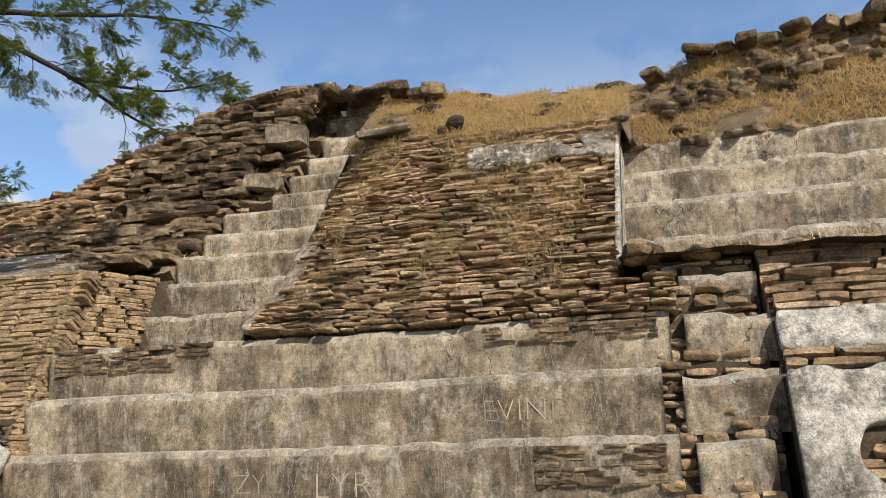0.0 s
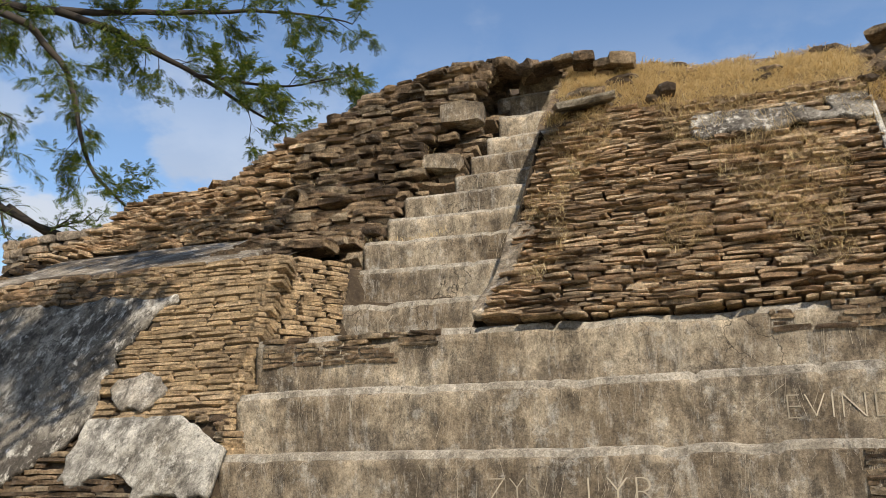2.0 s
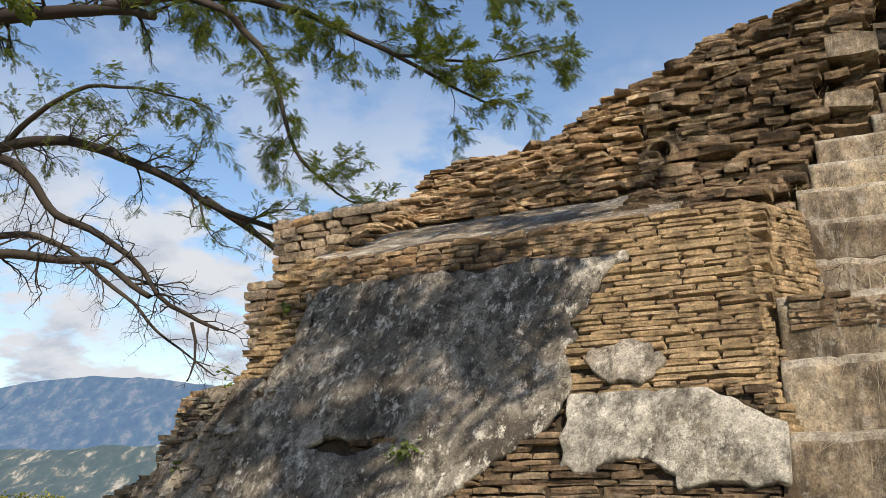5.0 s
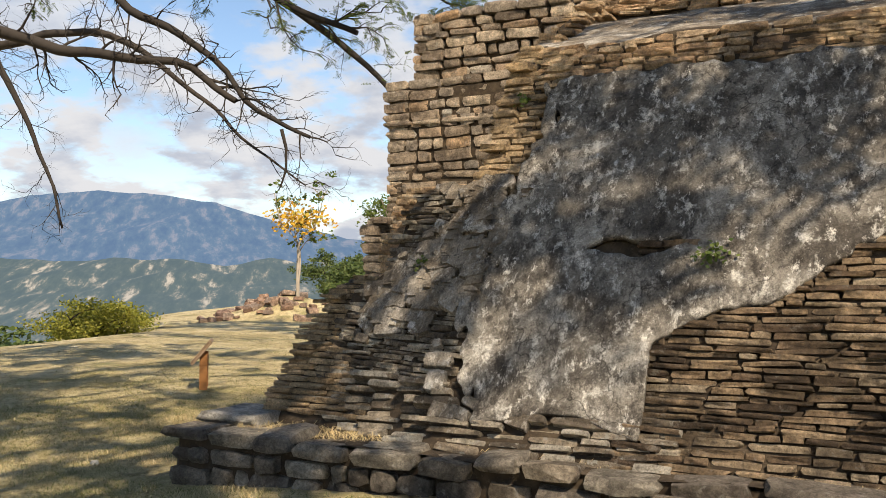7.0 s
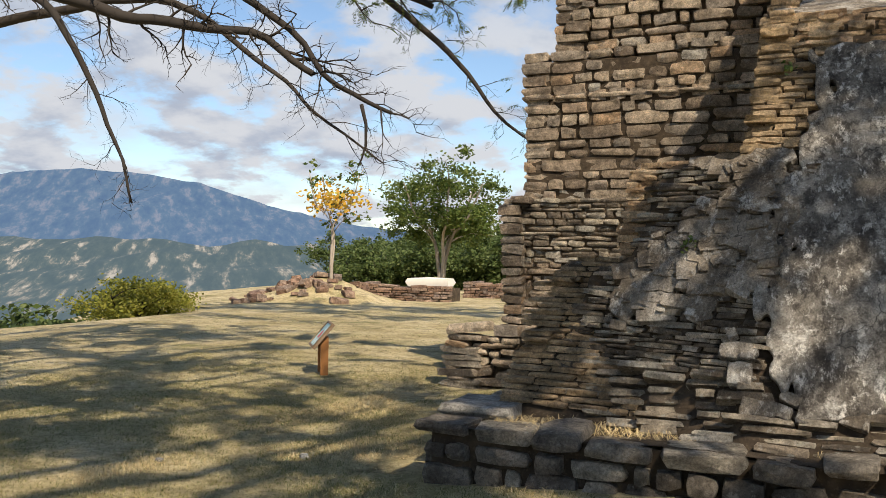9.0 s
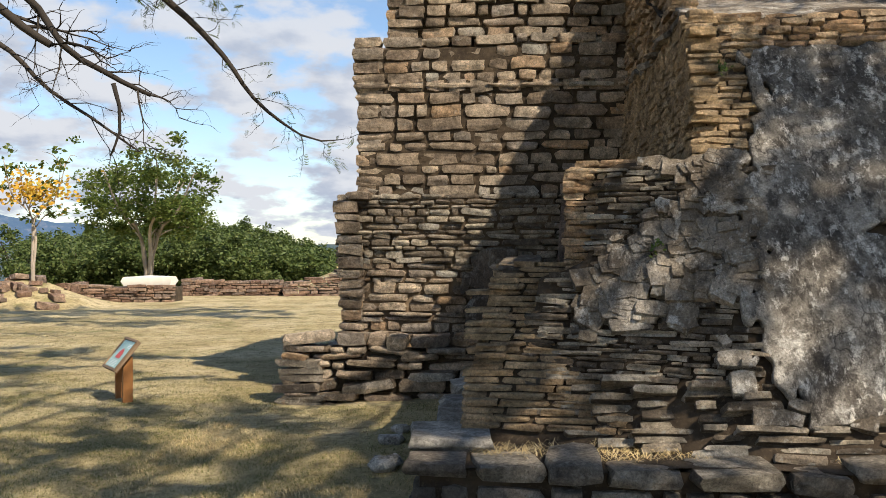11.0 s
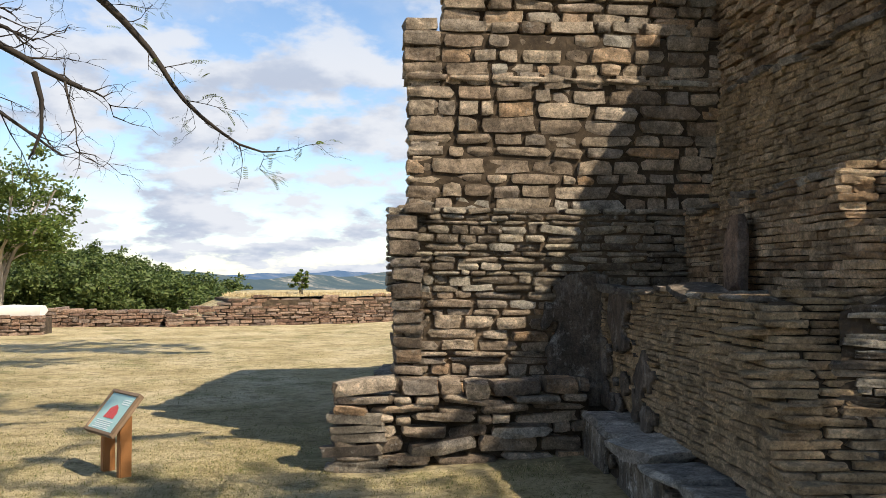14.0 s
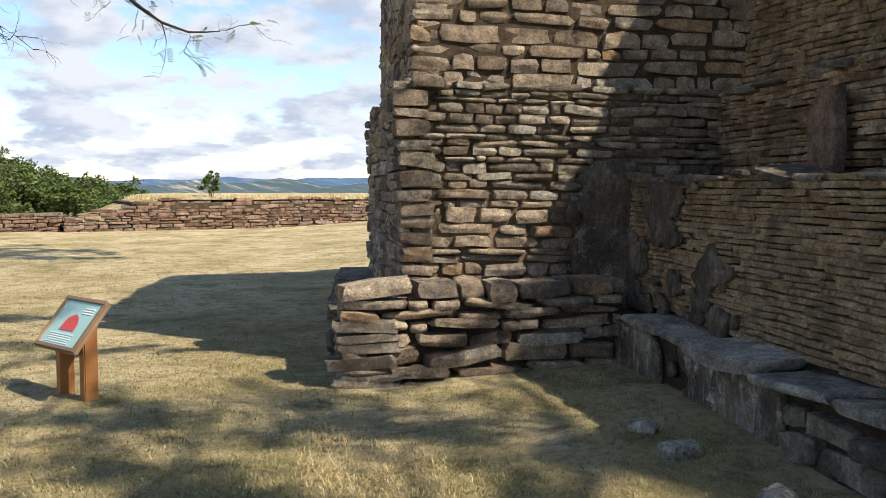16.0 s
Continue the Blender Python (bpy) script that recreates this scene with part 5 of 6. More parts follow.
fwall, fl, ftop = low_wall("platform_wall", "low platform wall of reddish flat stones with dry grass on top", (-10.2, 37.2), (3.5, 37.2), 1.05, 6.0, REDSTONE, 111, 300, rise=2.2)
blades("dry_grass", [(random.uniform(2.2, fl), random.uniform(0.05, 3), 1.15) for _ in range(6000)], STRAW, (0.08, 0.2), 0.02, fwall, 112, 0.6)
bm = bmesh.new()
bmesh.ops.create_grid(bm, x_segments=40, y_segments=16, size=0.5, matrix=Matrix.Translation((fl / 2, 3.1, 1.15)) @ Matrix.Diagonal((fl, 6, 1, 1)))
for v in bm.verts:
    v.co.z += 1.15 * (min(1.0, 0.9 * max(0.0, v.co.x - 0.3) / 2.6) - 1.0) + 0.05 * nz3(v.co.x, v.co.y, 1, 1) + 0.07 * (v.co.y - 0.2) * (1 if v.co.y < 2.5 else 0.0) + (0.16 if v.co.y >= 2.5 else 0)
part("turf", bm, GROUND, fwall)
low_wall("ruined_wall", "ruined low wall of reddish stones at the plateau edge", (-14.2, 38.6), (-10.3, 37.6), 0.62, 1.6, REDSTONE, 115, 160)
low_wall("ruined_wall", "broken stub of stacked flat stones", (-17.5, 34.2), (-13.9, 33.7), 0.62, 1.4, REDSTONE, 117, 160)
loose_m = Matrix.Translation((-14.75, 34.3, ground_z(-15, 34.3) + 0.70)) @ pose(0, 0, 0, 0, 0, -3)
ob = new("white_block", shape_for(6, LIMEWASH, BLOCKS))
ob.matrix_world = loose_m @ Matrix.Diagonal((1.9, 0.7, 0.36, 1))
tagged(ob, "whitewashed stone block on the ruined wall", "stone")
# mound of earth and stones at the thin tree
md = thing("stone_mound", "small mound of dry earth with tumbled stones", "mound", kind="structure", m=Matrix.Translation((-18.3, 32.2, ground_z(-18.3, 32.2) - 0.1)))


def mound_z(x, y):
    return 0.95 * math.exp(-((x / 2.1) ** 2 + (y / 1.7) ** 2)) + 0.06 * nz3(x, y, 1, 1.3)


part("earth", sheet("earth", lambda x, y: Vector((x, y, mound_z(x, y) - 0.02)), -4.2, 4.2, 0.15, -3.4, 3.4, 0.15), GROUND, md, "dry bare earth")
lay(md, "stone", scatter(lambda x, y: Vector((x, y, mound_z(x, y))), (0, 0, 1), -2.6, 1.5, -2.2, 0.6, 70, (0.15, 0.45), 121, 0.1), REDSTONE, 90, (0, 0, 0))


# ---- trees ----
def tube(bm, pts, r0, r1, seg=6):
    rings = []
    n = len(pts)
    for i, p in enumerate(pts):
        p = Vector(p)
        d = (Vector(pts[min(i + 1, n - 1)]) - Vector(pts[max(i - 1, 0)])).normalized()
        x = d.orthogonal().normalized()
        y = d.cross(x)
        r = r0 + (r1 - r0) * i / (n - 1)
        rings.append([bm.verts.new(p + (x * math.cos(a) + y * math.sin(a)) * r) for a in (2 * math.pi * k / seg for k in range(seg))])
    for a, b in zip(rings, rings[1:]):
        sh = min(range(seg), key=lambda s_: (a[0].co - b[s_].co).length)
        for k in range(seg):
            f = bm.faces.new((a[k], a[(k + 1) % seg], b[(k + 1 + sh) % seg], b[(k + sh) % seg]))
            f.smooth = True
    bm.faces.new(rings[0][::-1])
    bm.faces.new(rings[-1])


def smooth_line(pts, step=0.25, wob=0.05, seed=0):
    """A bent line through the points, with small kinks."""
    pts = [Vector(p) for p in pts]
    out = []
    for i in range(len(pts) - 1):
        p0, p1, p2, p3 = pts[max(i - 1, 0)], pts[i], pts[i + 1], pts[min(i + 2, len(pts) - 1)]
        n = max(2, int((p2 - p1).length / step))
        for k in range(n):
            t = k / n
            out.append(0.5 * (2 * p1 + (p2 - p0) * t + (2 * p0 - 5 * p1 + 4 * p2 - p3) * t * t + (3 * p1 - p0 - 3 * p2 + p3) * t ** 3))
    out.append(pts[-1])
    return [p + Vector((nz3(p.x, p.z, seed, 1.1), nz3(p.z, p.y, seed + 5, 1.1), nz3(p.x, p.y, seed + 9, 1.1))) * wob for p in out]


def frond_mesh(name, sites, material, parent, seed, pairs=8, length=0.34, leaflet=(0.085, 0.024)):
    """Feathery leaves: each a row of leaflet pairs along a bent stalk. sites: (place, direction, size)."""
    rs_ = np.random.RandomState(seed)
    tv, tf = [], []
    for k in range(pairs):
        x = length * (0.12 + 0.88 * k / (pairs - 1))
        zz = -0.28 * x * x / length
        w = leaflet[0] * (1.0 - 0.5 * abs(k / (pairs - 1) - 0.45))
        for sgn in (-1, 1):
            b = len(tv)
            tv += [(x - leaflet[1] / 2, 0, zz), (x + leaflet[1] / 2, 0, zz), (x + leaflet[1] * 0.9, sgn * w, zz - 0.25 * w), (x, sgn * w * 0.92, zz - 0.25 * w)]
            tf.append((b, b + 1, b + 2, b + 3))
    tv = np.array(tv)
    vs, fs = [], []
    for i, (p, d, s_) in enumerate(sites):
        d = Vector(d).normalized()
        x = d
        y = Vector((0, 0, 1)).cross(x)
        if y.length < 0.1:
            y = Vector((1, 0, 0))
        y = (y.normalized() + Vector(rs_.normal(0, 0.35, 3))).normalized()
        z = x.cross(y).normalized()
        y = z.cross(x)
        a = np.array([x, y, z]).T * s_
        vs.append(tv @ a.T + np.array(p))
        fs.extend([tuple(q + i * len(tv) for q in f) for f in tf])
    me = pydata(name, np.concatenate(vs).tolist(), fs)
    return tagged(part(name, me, material, parent), kind="stuff")


def grow(bm, line, r, level, rs_, sites, leafy, droop=0.25, reach=1.3, spacing=0.45, start=0.15):
    """Twigs along a branch, and places for leaves on them."""
    total = 0.0
    nxt = spacing * rs_.uniform(0.4, 1.2)
    n = len(line)
    for i in range(1, n):
        total += (line[i] - line[i - 1]).length
        if i / n < start or total < nxt:
            continue
        nxt = total + spacing * rs_.uniform(0.5, 1.5)
        d = (line[i] - line[i - 1]).normalized()
        side = Vector((rs_.gauss(0, 1), rs_.gauss(0, 1), rs_.gauss(0.1, 0.8)))
        side = (side - side.dot(d) * d).normalized()
        dirn = (d * rs_.uniform(0.5, 1.1) + side).normalized()
        L = reach * rs_.uniform(0.45, 1.1)
        p, pts = line[i].copy(), [line[i].copy()]
        for k in range(4):
            dirn = (dirn + Vector((rs_.gauss(0, 0.22), rs_.gauss(0, 0.22), rs_.gauss(-0.08 * droop, 0.2)))).normalized()
            p = p + dirn * L / 4
            pts.append(p.copy())
        tube(bm, pts, r, r * 0.25, 5 if level else 4)
        if level:
            grow(bm, pts, r * 0.5, level - 1, rs_, sites, leafy, droop, reach * 0.5, spacing * 0.5, 0.1)
        for q, q0 in ((pts[-1], pts[-2]), (pts[-2], pts[-3]), (pts[-3], pts[-4])):
            for _ in range(12):
                if rs_.random() < leafy:
                    dd = (q - q0).normalized() + Vector((rs_.gauss(0, 0.7), rs_.gauss(0, 0.7), rs_.gauss(0.0, 0.25)))
                    sites.append((q + Vector((rs_.gauss(0, 0.06), rs_.gauss(0, 0.06), rs_.gauss(0, 0.04))), dd, rs_.uniform(0.7, 1.3)))


overhang = thing("spreading_tree", "spreading tree with feathery leaves and bare drooping branches", "tree", m=Matrix.Identity(4))
BOUGHS = [
    # points, thick end, thin end, leafiness, reach
    ([(-23.5, 19.0, 10.5), (-21, 19.0, 12.2), (-19.0, 19.0, 12.6), (-16.1, 19.0, 12.4), (-14.6, 18.8, 12.0)], 0.34, 0.10, 0.30, 1.4),
    ([(-16.1, 19.0, 12.5), (-13.3, 18.5, 12.1), (-11.8, 18.5, 10.7), (-11.2, 18.5, 9.2), (-10.8, 18.5, 7.9), (-9.9, 18.5, 7.1), (-9.4, 18.5, 6.8)], 0.13, 0.02, 0.75, 1.1),
    ([(-17.5, 19.4, 13.4), (-12.5, 19.5, 12.5), (-10.2, 19.5, 11.4), (-8.9, 19.5, 10.6), (-7.6, 19.5, 9.7), (-6.6, 19.5, 9.0)], 0.17, 0.02, 1.0, 1.35),
    ([(-8.9, 19.5, 10.6), (-7.6, 19.5, 10.3), (-6.3, 19.5, 10.2), (-5.0, 19.5, 10.4)], 0.05, 0.012, 1.0, 0.9),
    ([(-12.5, 19.6, 12.6), (-9.0, 19.8, 12.4), (-6.5, 19.9, 12.2), (-5.2, 20.0, 11.9)], 0.10, 0.015, 1.0, 1.2),
    ([(-22.5, 20.0, 8.6), (-19.5, 20.0, 9.5), (-17.5, 20.0, 9.5), (-15.4, 20.0, 8.7), (-13.6, 20.0, 7.6), (-12.0, 20.0, 6.8)], 0.19, 0.06, 0.35, 1.4),
    ([(-13.9, 20.4, 7.8), (-12.6, 21.0, 6.8), (-11.3, 21.0, 5.6), (-10.7, 21.0, 4.7), (-9.8, 21.0, 4.0), (-9.1, 21.0, 3.9)], 0.10, 0.015, 0.01, 0.9),
    ([(-22.0, 18.0, 8.2), (-17.8, 18.0, 8.4), (-16.2, 18.0, 7.0), (-14.4, 18.0, 5.9), (-13.4, 18.0, 4.8), (-12.3, 18.0, 4.2)], 0.17, 0.035, 0.0, 1.2),
    ([(-22.0, 19.0, 6.4), (-18.4, 19.0, 6.9), (-16.9, 19.0, 6.6), (-15.5, 19.0, 5.6), (-14.0, 18.6, 4.4), (-12.6, 18.4, 3.3)], 0.13, 0.015, 0.0, 1.2),
    ([(-20.2, 17.6, 6.9), (-18.8, 17.0, 6.1), (-17.7, 17.0, 4.3), (-17.0, 17.0, 2.4)], 0.10, 0.02, 0.0, 1.0),
    ([(-22.0, 17.8, 6.6), (-20.2, 18.0, 6.9), (-17.6, 18.0, 6.2), (-15.2, 18.0, 5.8), (-13.9, 18.0, 5.0)], 0.17, 0.06, 0.0, 1.2),
    ([(-12.9, 18.0, 4.4), (-12.8, 18.0, 3.6), (-12.95, 18.0, 3.2)], 0.04, 0.012, 0.0, 0.6),
    ([(-19.5, 20.0, 9.6), (-17.0, 19.5, 10.6), (-15.0, 19.5, 10.4), (-13.4, 19.4, 9.7)], 0.09, 0.015, 0.5, 1.2),
]
bm = bmesh.new()
tube(bm, smooth_line([(-25.5, 18.5, -3.2), (-25.2, 18.5, 1.5), (-24.6, 18.6, 5.5), (-23.5, 19.0, 10.6)], 0.6, 0.1, 3), 0.62, 0.36, 12)
tube(bm, smooth_line([(-24.8, 18.6, 4.6), (-23.4, 18.3, 6.0), (-22.0, 18.2, 6.9)], 0.4, 0.05, 4), 0.3, 0.19, 9)
tube(bm, smooth_line([(-24.3, 18.7, 6.4), (-23.4, 19.2, 7.8), (-22.4, 19.8, 8.7)], 0.4, 0.05, 5), 0.28, 0.19, 9)
part("trunk", bm, BARK, overhang)
rs = random.Random(77)
sites = []
for k, (pts, r0, r1, leafy, reach) in enumerate(BOUGHS):
    bm = bmesh.new()
    line = smooth_line(pts, 0.3, 0.10, k)
    tube(bm, line, r0, r1, 8)
    grow(bm, line, max(0.012, r1 * 0.6), 2 if leafy < 0.1 else 1, rs, sites, leafy, 0.6, reach, 0.22 if leafy > 0.6 else 0.24, 0.12)
    part("limb", bm, BARK, overhang)
frond_mesh("foliage", sites, LEAF, overhang, 5, 7, 0.18, (0.042, 0.0135))

# the tree over the path, whose shade falls on the walls and the lawn
shade_tree = thing("shade_tree", "wide spreading tree over the lawn", "tree", m=BASE @ Matrix.Translation((-0.1, 1.5, 0)))
sites = []
bm = bmesh.new()
tube(bm, smooth_line([(-4, -17, -0.3), (-4, -16.8, 3), (-3.6, -16, 7)], 0.5, 0.1, 3), 0.5, 0.32, 10)
part("trunk", bm, BARK, shade_tree)
for k in range(16):
    bm = bmesh.new()
    ex = -13 + 15.6 * (k + 0.5) / 16
    ey = rs.uniform(-3.5, 1.6) if ex < -3 else (rs.uniform(-5, -2.5) if ex < 1 else (-3.4 if ex < 2.9 else -5.5))
    line = smooth_line([(-3.6, -16, 7), (-3.6 + (ex + 3.6) * 0.4, -12.5, 9.6), (-3.6 + (ex + 3.6) * 0.8, -8 + 0.3 * ey, 10.0), (ex, ey, 9.4)], 0.4, 0.3, 100 + k)
    tube(bm, line, 0.15, 0.02, 7)
    grow(bm, line, 0.025, 1, rs, sites, 0.5, 0.3, 1.7, 0.9, 0.3)
    part("limb", bm, BARK, shade_tree)

for k, (ex, ey) in enumerate([(2.3, -5.2), (0.9, -2.0), (1.9, -6.6), (2.5, -7.4)]):
    bm = bmesh.new()
    line = smooth_line([(-3.6, -16, 7), (0.4, -12.6, 9.7), (ex - 0.5, ey - 2.2, 10.0), (ex, ey, 9.4)], 0.4, 0.3, 130 + k)
    tube(bm, line, 0.09, 0.02, 7)
    grow(bm, line, 0.025, 1, rs, sites, 0.5, 0.3, 1.3, 0.5, 0.74 if k == 0 else 0.84 if k < 2 else 0.6)
    part("limb", bm, BARK, shade_tree)


def canopy_density(p):
    """How thickly the crown is leaved: sparse to the north-west, thick to the east."""
    gaps = max(0.0, 0.5 + 1.3 * nz3(p.x, p.y, 2, 0.5))
    if p.x > 3.4 and p.y > -7.2:
        return 0
    if p.y < -7.9:
        return (0.4 if p.x < -1 else 0.45 if p.y > -8.6 and p.x < 3.2 else 0.12) * gaps
    if p.y > -3.4 and p.x > 0.3:
        return (0.34 if p.x < 1.5 else 0.04) * gaps
    if p.x > (2.0 if p.y < -6.6 else 1.7):
        return 0.58 * gaps + (0.12 if p.y > -4.8 else 0.06 if p.x > 2.4 else 0.03)
    if p.x > -4 and p.y > -4.8:
        return (0.05 if p.y < -2 else 0.25) * gaps
    if p.x > 0.4:
        return (0.22 if p.y < -5.5 else 0.08) * gaps
    return 0.6 * gaps


sites = [q for q in sites if rs.random() < canopy_density(q[0])]
frond_mesh("foliage", sites, LEAF, shade_tree, 6, 5, 0.55, (0.17, 0.075))


def bushy_tree(name, label, base, h, spread, leaf, seed, trunk_r=0.12, stems=3, crown_low=0.3, n=2600, size=0.16, bark=BARK, group="", clump=26, split=0.1):
    """Forked trunk, limbs, and a crown of leaf clumps with gaps and an uneven outline."""
    rs_ = random.Random(seed)
    t = thing(name, label, "tree", group, m=Matrix.Translation(base))
    bm = bmesh.new()
    ends = []
    for k in range(stems):
        a = 6.28 * k / stems + rs_.uniform(-0.5, 0.5)
        ln = smooth_line([(0, 0, -0.3), (split * spread * math.cos(a) * (stems > 1), split * spread * math.sin(a) * (stems > 1), h * crown_low), (spread * 0.35 * math.cos(a), spread * 0.35 * math.sin(a), h * 0.62), (spread * 0.55 * math.cos(a), spread * 0.55 * math.sin(a), h * 0.9)], h / 14, 0.08, seed + k)
        tube(bm, ln, trunk_r, trunk_r * 0.2, 7)
        ends.append(ln)
        for j in range(4):
            q = ln[int(len(ln) * rs_.uniform(0.45, 0.9))]
            b = rs_.uniform(0, 6.28)
            e = q + Vector((math.cos(b) * spread * rs_.uniform(0.25, 0.5), math.sin(b) * spread * rs_.uniform(0.25, 0.5), h * rs_.uniform(0.02, 0.2)))
            l2 = smooth_line([q, (q + e) / 2 + Vector((0, 0, 0.05 * h)), e], h / 14, 0.08, seed + j)
            tube(bm, l2, trunk_r * 0.35, trunk_r * 0.08, 5)
            ends.append(l2)
    part("trunk", bm, bark, t)
    vs, fs = [], []
    cl = []
    for ln in ends:
        for _ in range(max(2, n // clump // len(ends))):
            q = ln[int(len(ln) * rs_.uniform(0.5, 0.999))]
            if q.z > h * crown_low:
                cl.append(q + Vector((rs_.gauss(0, spread * 0.13), rs_.gauss(0, spread * 0.13), rs_.gauss(0, h * 0.06))))
    for c in cl:
        R = spread * rs_.uniform(0.07, 0.17)
        for _ in range(clump):
            d = Vector((rs_.gauss(0, 1), rs_.gauss(0, 1), rs_.gauss(0, 0.6)))
            p = c + d * R * 0.55
            x = Vector((rs_.gauss(0, 1), rs_.gauss(0, 1), rs_.gauss(0, 0.6))).normalized()
            y = x.orthogonal().normalized()
            y = (Matrix.Rotation(rs_.uniform(0, 6.28), 3, x) @ y)
            s_ = size * rs_.uniform(0.6, 1.3)
            b = len(vs)
            vs += [p - x * s_ * 0.5, p + y * s_ * 0.26, p + x * s_ * 0.5, p - y * s_ * 0.26]
            fs.append((b, b + 1, b + 2, b + 3))
    tagged(part("crown", pydata("crown", vs, fs), leaf, t), kind="stuff")
    return t


bushy_tree("green_tree", "airy green tree with a wide crown on several pale stems", (-16.6, 46.5, -0.3), 6.2, 4.6, LEAF2, 31, 0.13, 5, 0.42, 15000, 0.21, PALEBARK, clump=110)
thin = bushy_tree("flowering_tree", "slender young tree with yellow and green leaves", (-17.9, 32.0, 0.55), 4.3, 1.7, LEAF2, 33, 0.06, 3, 0.48, 620, 0.18, PALEBARK, clump=14, split=0.01)
rs = random.Random(34)
vs, fs = [], []
for _ in range(420):
    p = Vector((rs.gauss(0.15, 0.55), rs.gauss(0, 0.5), rs.gauss(3.0, 0.28)))
    x = Vector((rs.gauss(0, 1), rs.gauss(0, 1), rs.gauss(0, 0.6))).normalized() * 0.08
    y = x.orthogonal() * 0.6
    b = len(vs)
    vs += [p - x, p + y, p + x, p - y]
    fs.append((b, b + 1, b + 2, b + 3))
tagged(part("blossom", pydata("blossom", vs, fs), FLOWER, thin, "orange-yellow leaves"), kind="stuff")
wood = bushy_tree("wood_tree", "dense dark green tree of the wood beyond the plateau", (-27.5, 66, -2.4), 5.2, 3.6, LEAF3, 41, 0.16, 4, 0.12, 9000, 0.25, group="wood beyond the plateau")
CANOPY = [(-0.24, 1.2), (-0.20, 1.5), (-0.15, 2.2), (-0.104, 2.5), (-0.05, 2.1), (0.0, 0.95), (0.02, 0.6), (0.05, 0.1), (0.09, -0.3)]
for row, far in enumerate((56.0, 66.0, 77.0)):      # a wooded ridge that falls away to the east
    for k in range(13):
        lean = -0.235 + 0.024 * (k + 0.5 * (row % 2)) + rs.uniform(-0.004, 0.004)
        s_ = rs.uniform(0.85, 1.1)
        top_ = 1.5 + lerp(lean, CANOPY) * far / 74 - (2 - row) * 0.45 + rs.uniform(-0.25, 0.2)
        copy_thing(wood, Matrix.Translation((-10.5 + lean * far, 3.0 + far, top_ - 5.1 * s_)) @ pose(0, 0, 0, 0, 0, rs.uniform(0, 360)) @ Matrix.Diagonal((s_, s_, s_, 1)))
bush = bushy_tree("green_bush", "rounded yellow-green bush on the slope below", (-21.2, 24.5, -1.75), 2.3, 2.1, LEAF4, 51, 0.06, 6, 0.08, 12000, 0.11)
bush2 = bushy_tree("dark_bush", "darker green bush behind on the slope", (-28, 31, -5.2), 4.4, 3.2, LEAF3, 52, 0.08, 5, 0.1, 3000, 0.3, group="slope bushes")
for x, y, z in ((-33, 33, -7.2), (-25, 37, -5.4), (-45, 46, -11.5)):
    copy_thing(bush2, Matrix.Translation((x, y, z)) @ pose(0, 0, 0, 0, 0, rs.uniform(0, 360)))
bushy_tree("small_shrub", "small green shrub growing on the platform", (-5.2, 38.4, 1.05), 0.75, 0.5, LEAF2, 53, 0.02, 4, 0.1, 300, 0.12)

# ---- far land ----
# Distance haze is put into the material: an even bluish emission mixed in.
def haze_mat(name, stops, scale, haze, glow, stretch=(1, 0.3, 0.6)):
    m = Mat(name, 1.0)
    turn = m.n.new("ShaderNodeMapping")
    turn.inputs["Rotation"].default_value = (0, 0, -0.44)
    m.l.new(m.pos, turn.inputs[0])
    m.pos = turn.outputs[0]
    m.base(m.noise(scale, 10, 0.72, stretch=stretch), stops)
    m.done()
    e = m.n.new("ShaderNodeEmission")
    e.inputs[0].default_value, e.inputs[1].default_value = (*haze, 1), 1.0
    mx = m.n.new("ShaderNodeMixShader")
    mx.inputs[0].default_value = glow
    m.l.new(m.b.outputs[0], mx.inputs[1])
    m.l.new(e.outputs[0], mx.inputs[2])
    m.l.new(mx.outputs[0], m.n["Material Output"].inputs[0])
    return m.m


# both ridges glow faintly, their haze being part of the colour
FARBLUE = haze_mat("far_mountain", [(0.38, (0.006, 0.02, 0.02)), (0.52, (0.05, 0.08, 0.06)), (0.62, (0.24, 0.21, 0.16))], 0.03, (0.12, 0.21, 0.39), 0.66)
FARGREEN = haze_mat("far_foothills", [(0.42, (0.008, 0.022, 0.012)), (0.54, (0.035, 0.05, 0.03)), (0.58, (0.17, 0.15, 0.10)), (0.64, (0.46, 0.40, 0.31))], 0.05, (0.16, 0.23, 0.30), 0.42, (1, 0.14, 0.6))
RIDGE = [(-4400, 150), (-3000, 190), (-2000, 231), (-1814, 257), (-1592, 263), (-1243, 224), (-1020, 153), (-840, 112), (-665, 88), (-300, 40), (0, 17), (300, 14), (1500, 30), (4000, 80)]


def mountain(x, b):
    h = lerp(x, RIDGE) + 10 * nz3(x, 1, 1, 0.006) + 5 * nz3(x, 1, 1, 0.02)
    z = -120 + (h + 120) * b + (1 - b) * b * 220 * nz3(x, b * 500, 3, 0.004)
    return Vector((x, 1500 + 1000 * b + 60 * nz3(x, b * 900, 7, 0.005), z))


def foothill(x, b):
    h = lerp(x, [(-3000, 20), (-1400, 22), (-800, 26), (-400, 16), (0, 4), (2000, 4)]) + 7 * nz3(x, 2, 2, 0.008)
    return Vector((x, 500 + 800 * b, -75 + (h + 75) * b ** 1.2 + 16 * b * nz3(x, b * 600, 4, 0.012)))


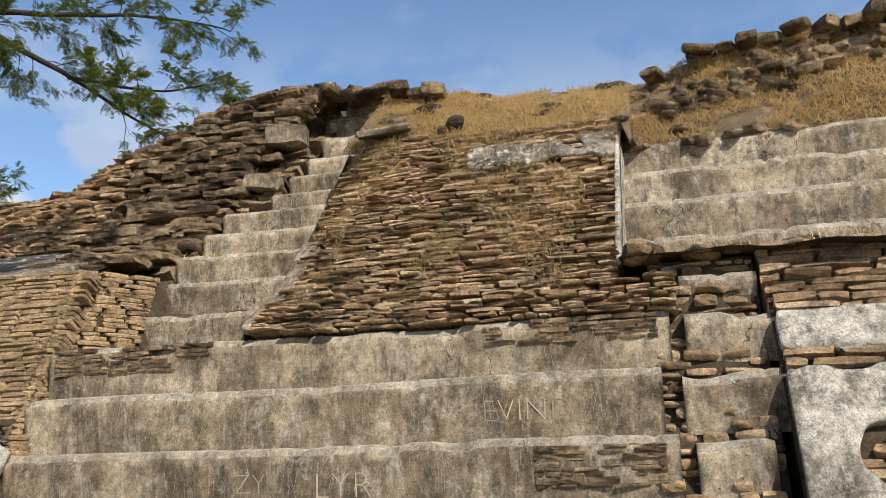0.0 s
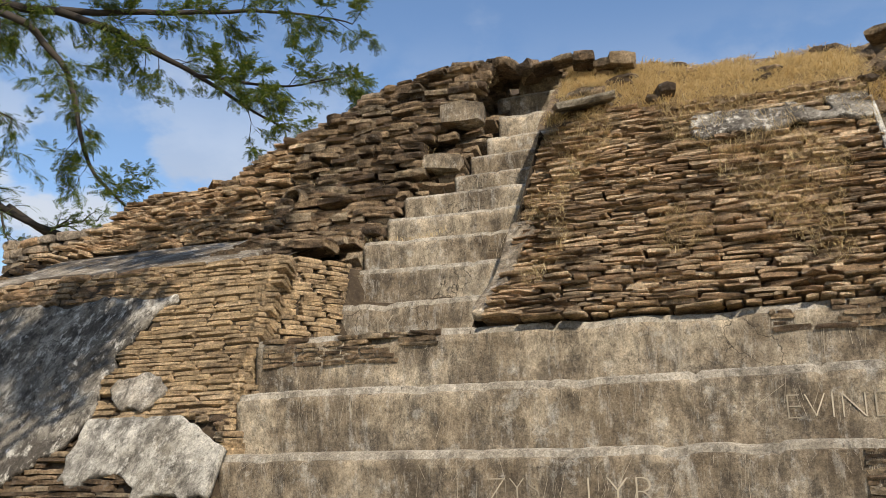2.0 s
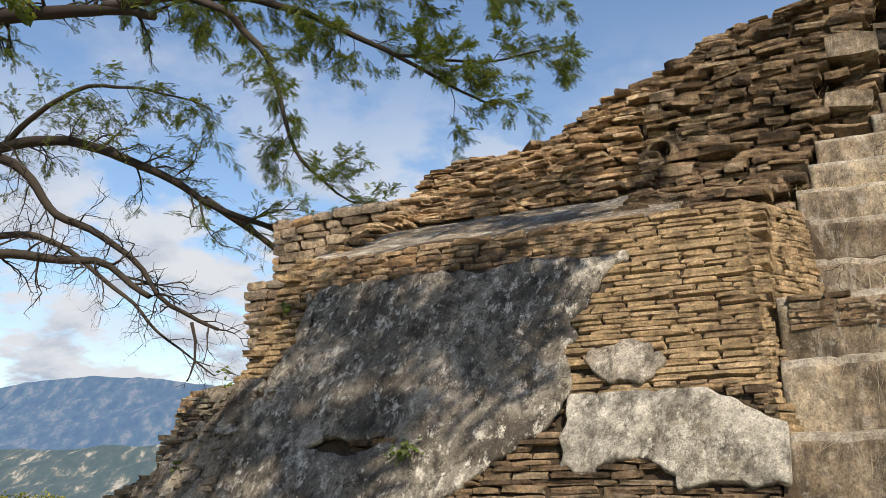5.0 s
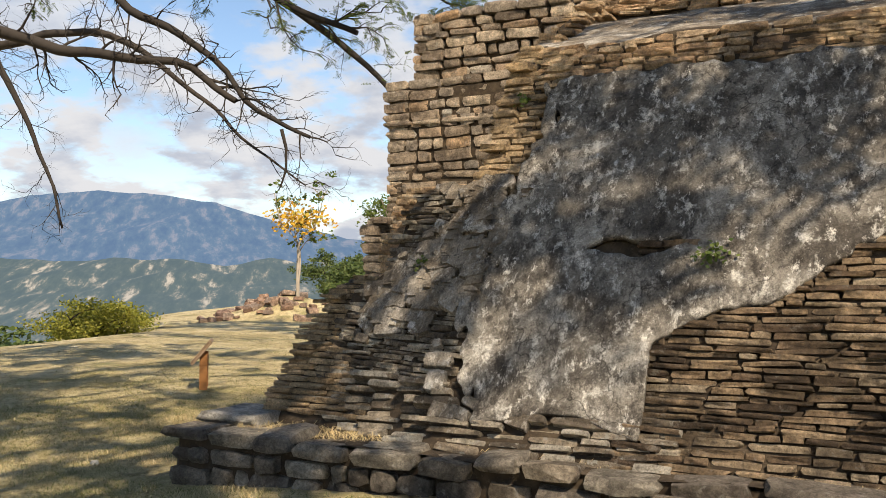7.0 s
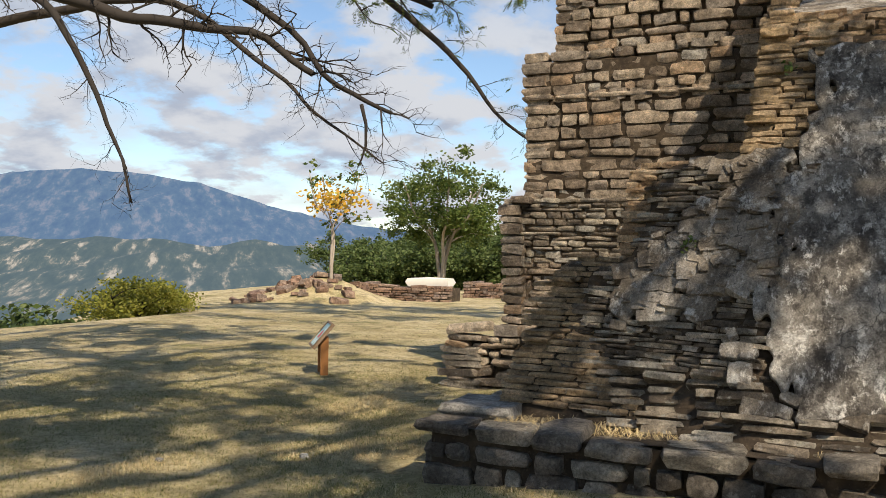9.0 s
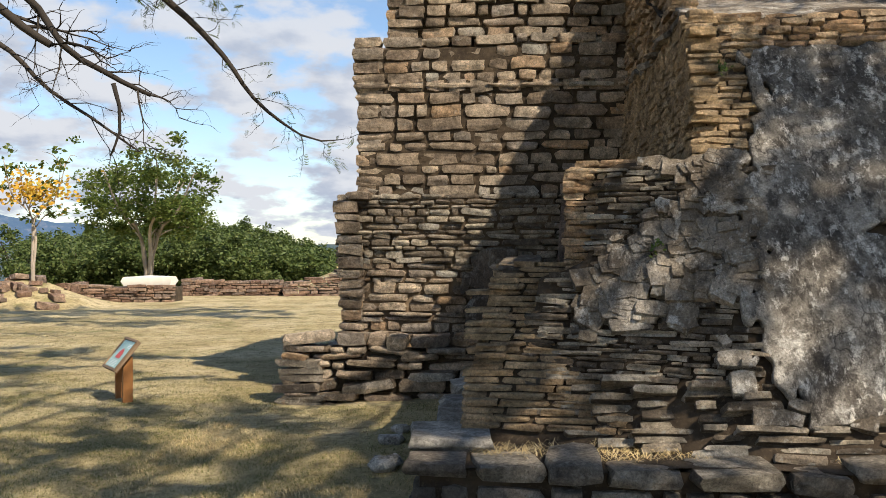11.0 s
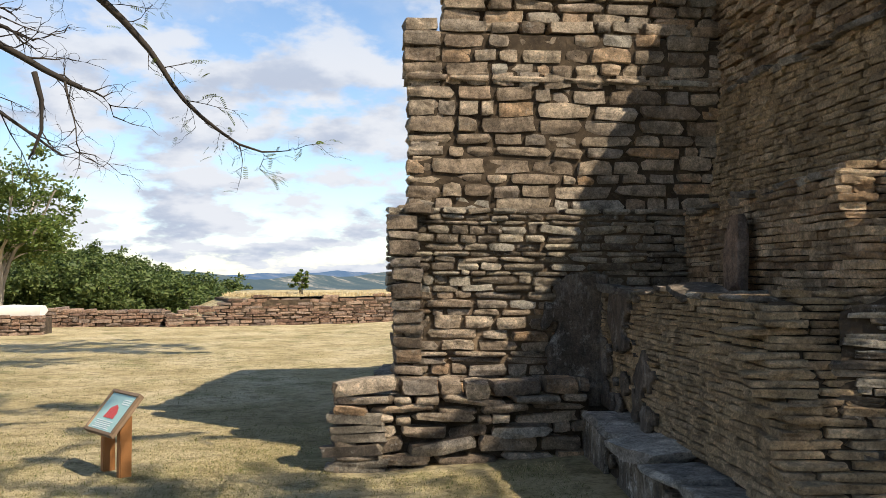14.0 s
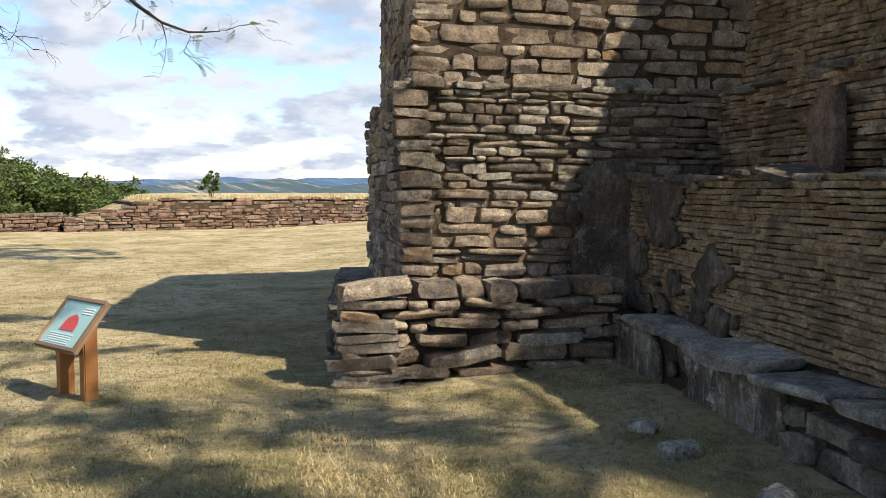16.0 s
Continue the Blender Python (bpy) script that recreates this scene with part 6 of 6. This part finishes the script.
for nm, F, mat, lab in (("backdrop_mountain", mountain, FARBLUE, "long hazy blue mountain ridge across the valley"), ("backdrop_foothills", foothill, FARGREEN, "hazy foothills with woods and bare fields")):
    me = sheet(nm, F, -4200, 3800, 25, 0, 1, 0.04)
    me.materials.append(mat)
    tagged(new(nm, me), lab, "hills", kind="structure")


# ---- scratched writing on the risers ----
def writing(text, u, step, z, size, parent, material):
    c = bpy.data.curves.new("scratched_letters", "FONT")
    c.body, c.size, c.extrude, c.offset = text, size, 0.0006, -0.0285 * size
    tmp = bpy.data.objects.new("tmp", c)
    scene.collection.objects.link(tmp)
    bpy.context.view_layer.update()
    me = bpy.data.meshes.new_from_object(tmp.evaluated_get(bpy.context.evaluated_depsgraph_get()))
    bpy.data.objects.remove(tmp)
    me.materials.clear()
    for q in me.vertices:
        x, zz = u + q.co.x, z + q.co.y
        q.co = (x, riser_v(x, zz, *step) - 0.0025 - q.co.z, zz)
    return part("scratched_letters", me, material, parent, "pale scratched letters")


SCRATCH = plain("scratch", (0.40, 0.345, 0.265), 0.9, 0.35)
def low_step(k):
    return (*LOW[k], LOW[k - 1][1] - 0.03, k + 1)


def west_step(k):
    return (WF[k][0], WF[k][1], (WF[k - 1][1] if k else 2.5) - 0.03, k + 20)


for k, u0, u1, z0, z1 in ((5, 0.06, 1.5, 2.34, 2.53), (5, 3.7, 4.95, 2.38, 2.54), (3, 4.1, 4.95, 1.40, 1.66)):
    bare = courses(lambda u, z: Vector((u, riser_v(u, z, *low_step(k)) - 0.008, z)), (1, 0, 0), (0, -1, 0), u0, u1, z0, z1, (0.025, 0.05), (0.08, 0.26), 0.12, 150 + k, lambda u, z: nz3(u, z * 1.5, k, 2.4) > -0.2, 0.010, 2.0, 0.004)
    lay(stair, "stone", bare, DARKSTONE, 40)

writing("LYR", 2.55, low_step(3), 1.36, 0.26, stair, SCRATCH)
writing("ZYS/", 1.95, low_step(3), 1.40, 0.20, stair, SCRATCH)
writing("EVIND", 3.72, low_step(4), 1.84, 0.22, stair, SCRATCH)
writing("MY", 0.42, west_step(0), 2.70, 0.22, west_flight, SCRATCH)
writing("ISMAEL", 1.02, west_step(5), 4.37, 0.13, west_flight, SCRATCH)


def scratches(parent, rows_, n, seed):
    rs_ = random.Random(seed)
    vs, fs = [], []
    for _ in range(n):
        step, z0, z1, u0, u1 = rs_.choice(rows_)
        u, z = rs_.uniform(u0, u1), rs_.uniform(z0, z1)
        a = rs_.choice((1.57, 1.57, 1.57, 1.4, 1.75, 1.1)) + rs_.gauss(0, 0.15)
        L, w = rs_.uniform(0.05, 0.24), rs_.uniform(0.0006, 0.0018)
        d = Vector((math.cos(a), 0, math.sin(a)))
        q = Vector((-d.z, 0, d.x)) * w
        p0 = Vector((u, 0, z))
        p1 = p0 + d * L
        p1.z = max(z0, min(z1, p1.z))
        p0.y, p1.y = (riser_v(p.x, p.z, *step) - 0.002 for p in (p0, p1))
        b = len(vs)
        vs += [p0 - q, p0 + q, p1 + q * 0.5, p1 - q * 0.5]
        fs.append((b, b + 1, b + 2, b + 3))
    tagged(part("scratch_marks", pydata("scratch_marks", vs, fs), SCRATCH, parent, "pale scratches"), kind="stuff")


scratches(stair, [(low_step(k), LOW[k - 1][1] + 0.06, LOW[k][1] - 0.06, 0.15, 4.8) for k in (3, 4, 5)], 800, 201)
scratches(west_flight, [(west_step(k), WF[k - 1][1] + 0.05 if k else 2.62, WF[k][1] - 0.05, WF[k][2] + 0.1, WF[k][3] - 0.1) for k in range(6)], 260, 202)
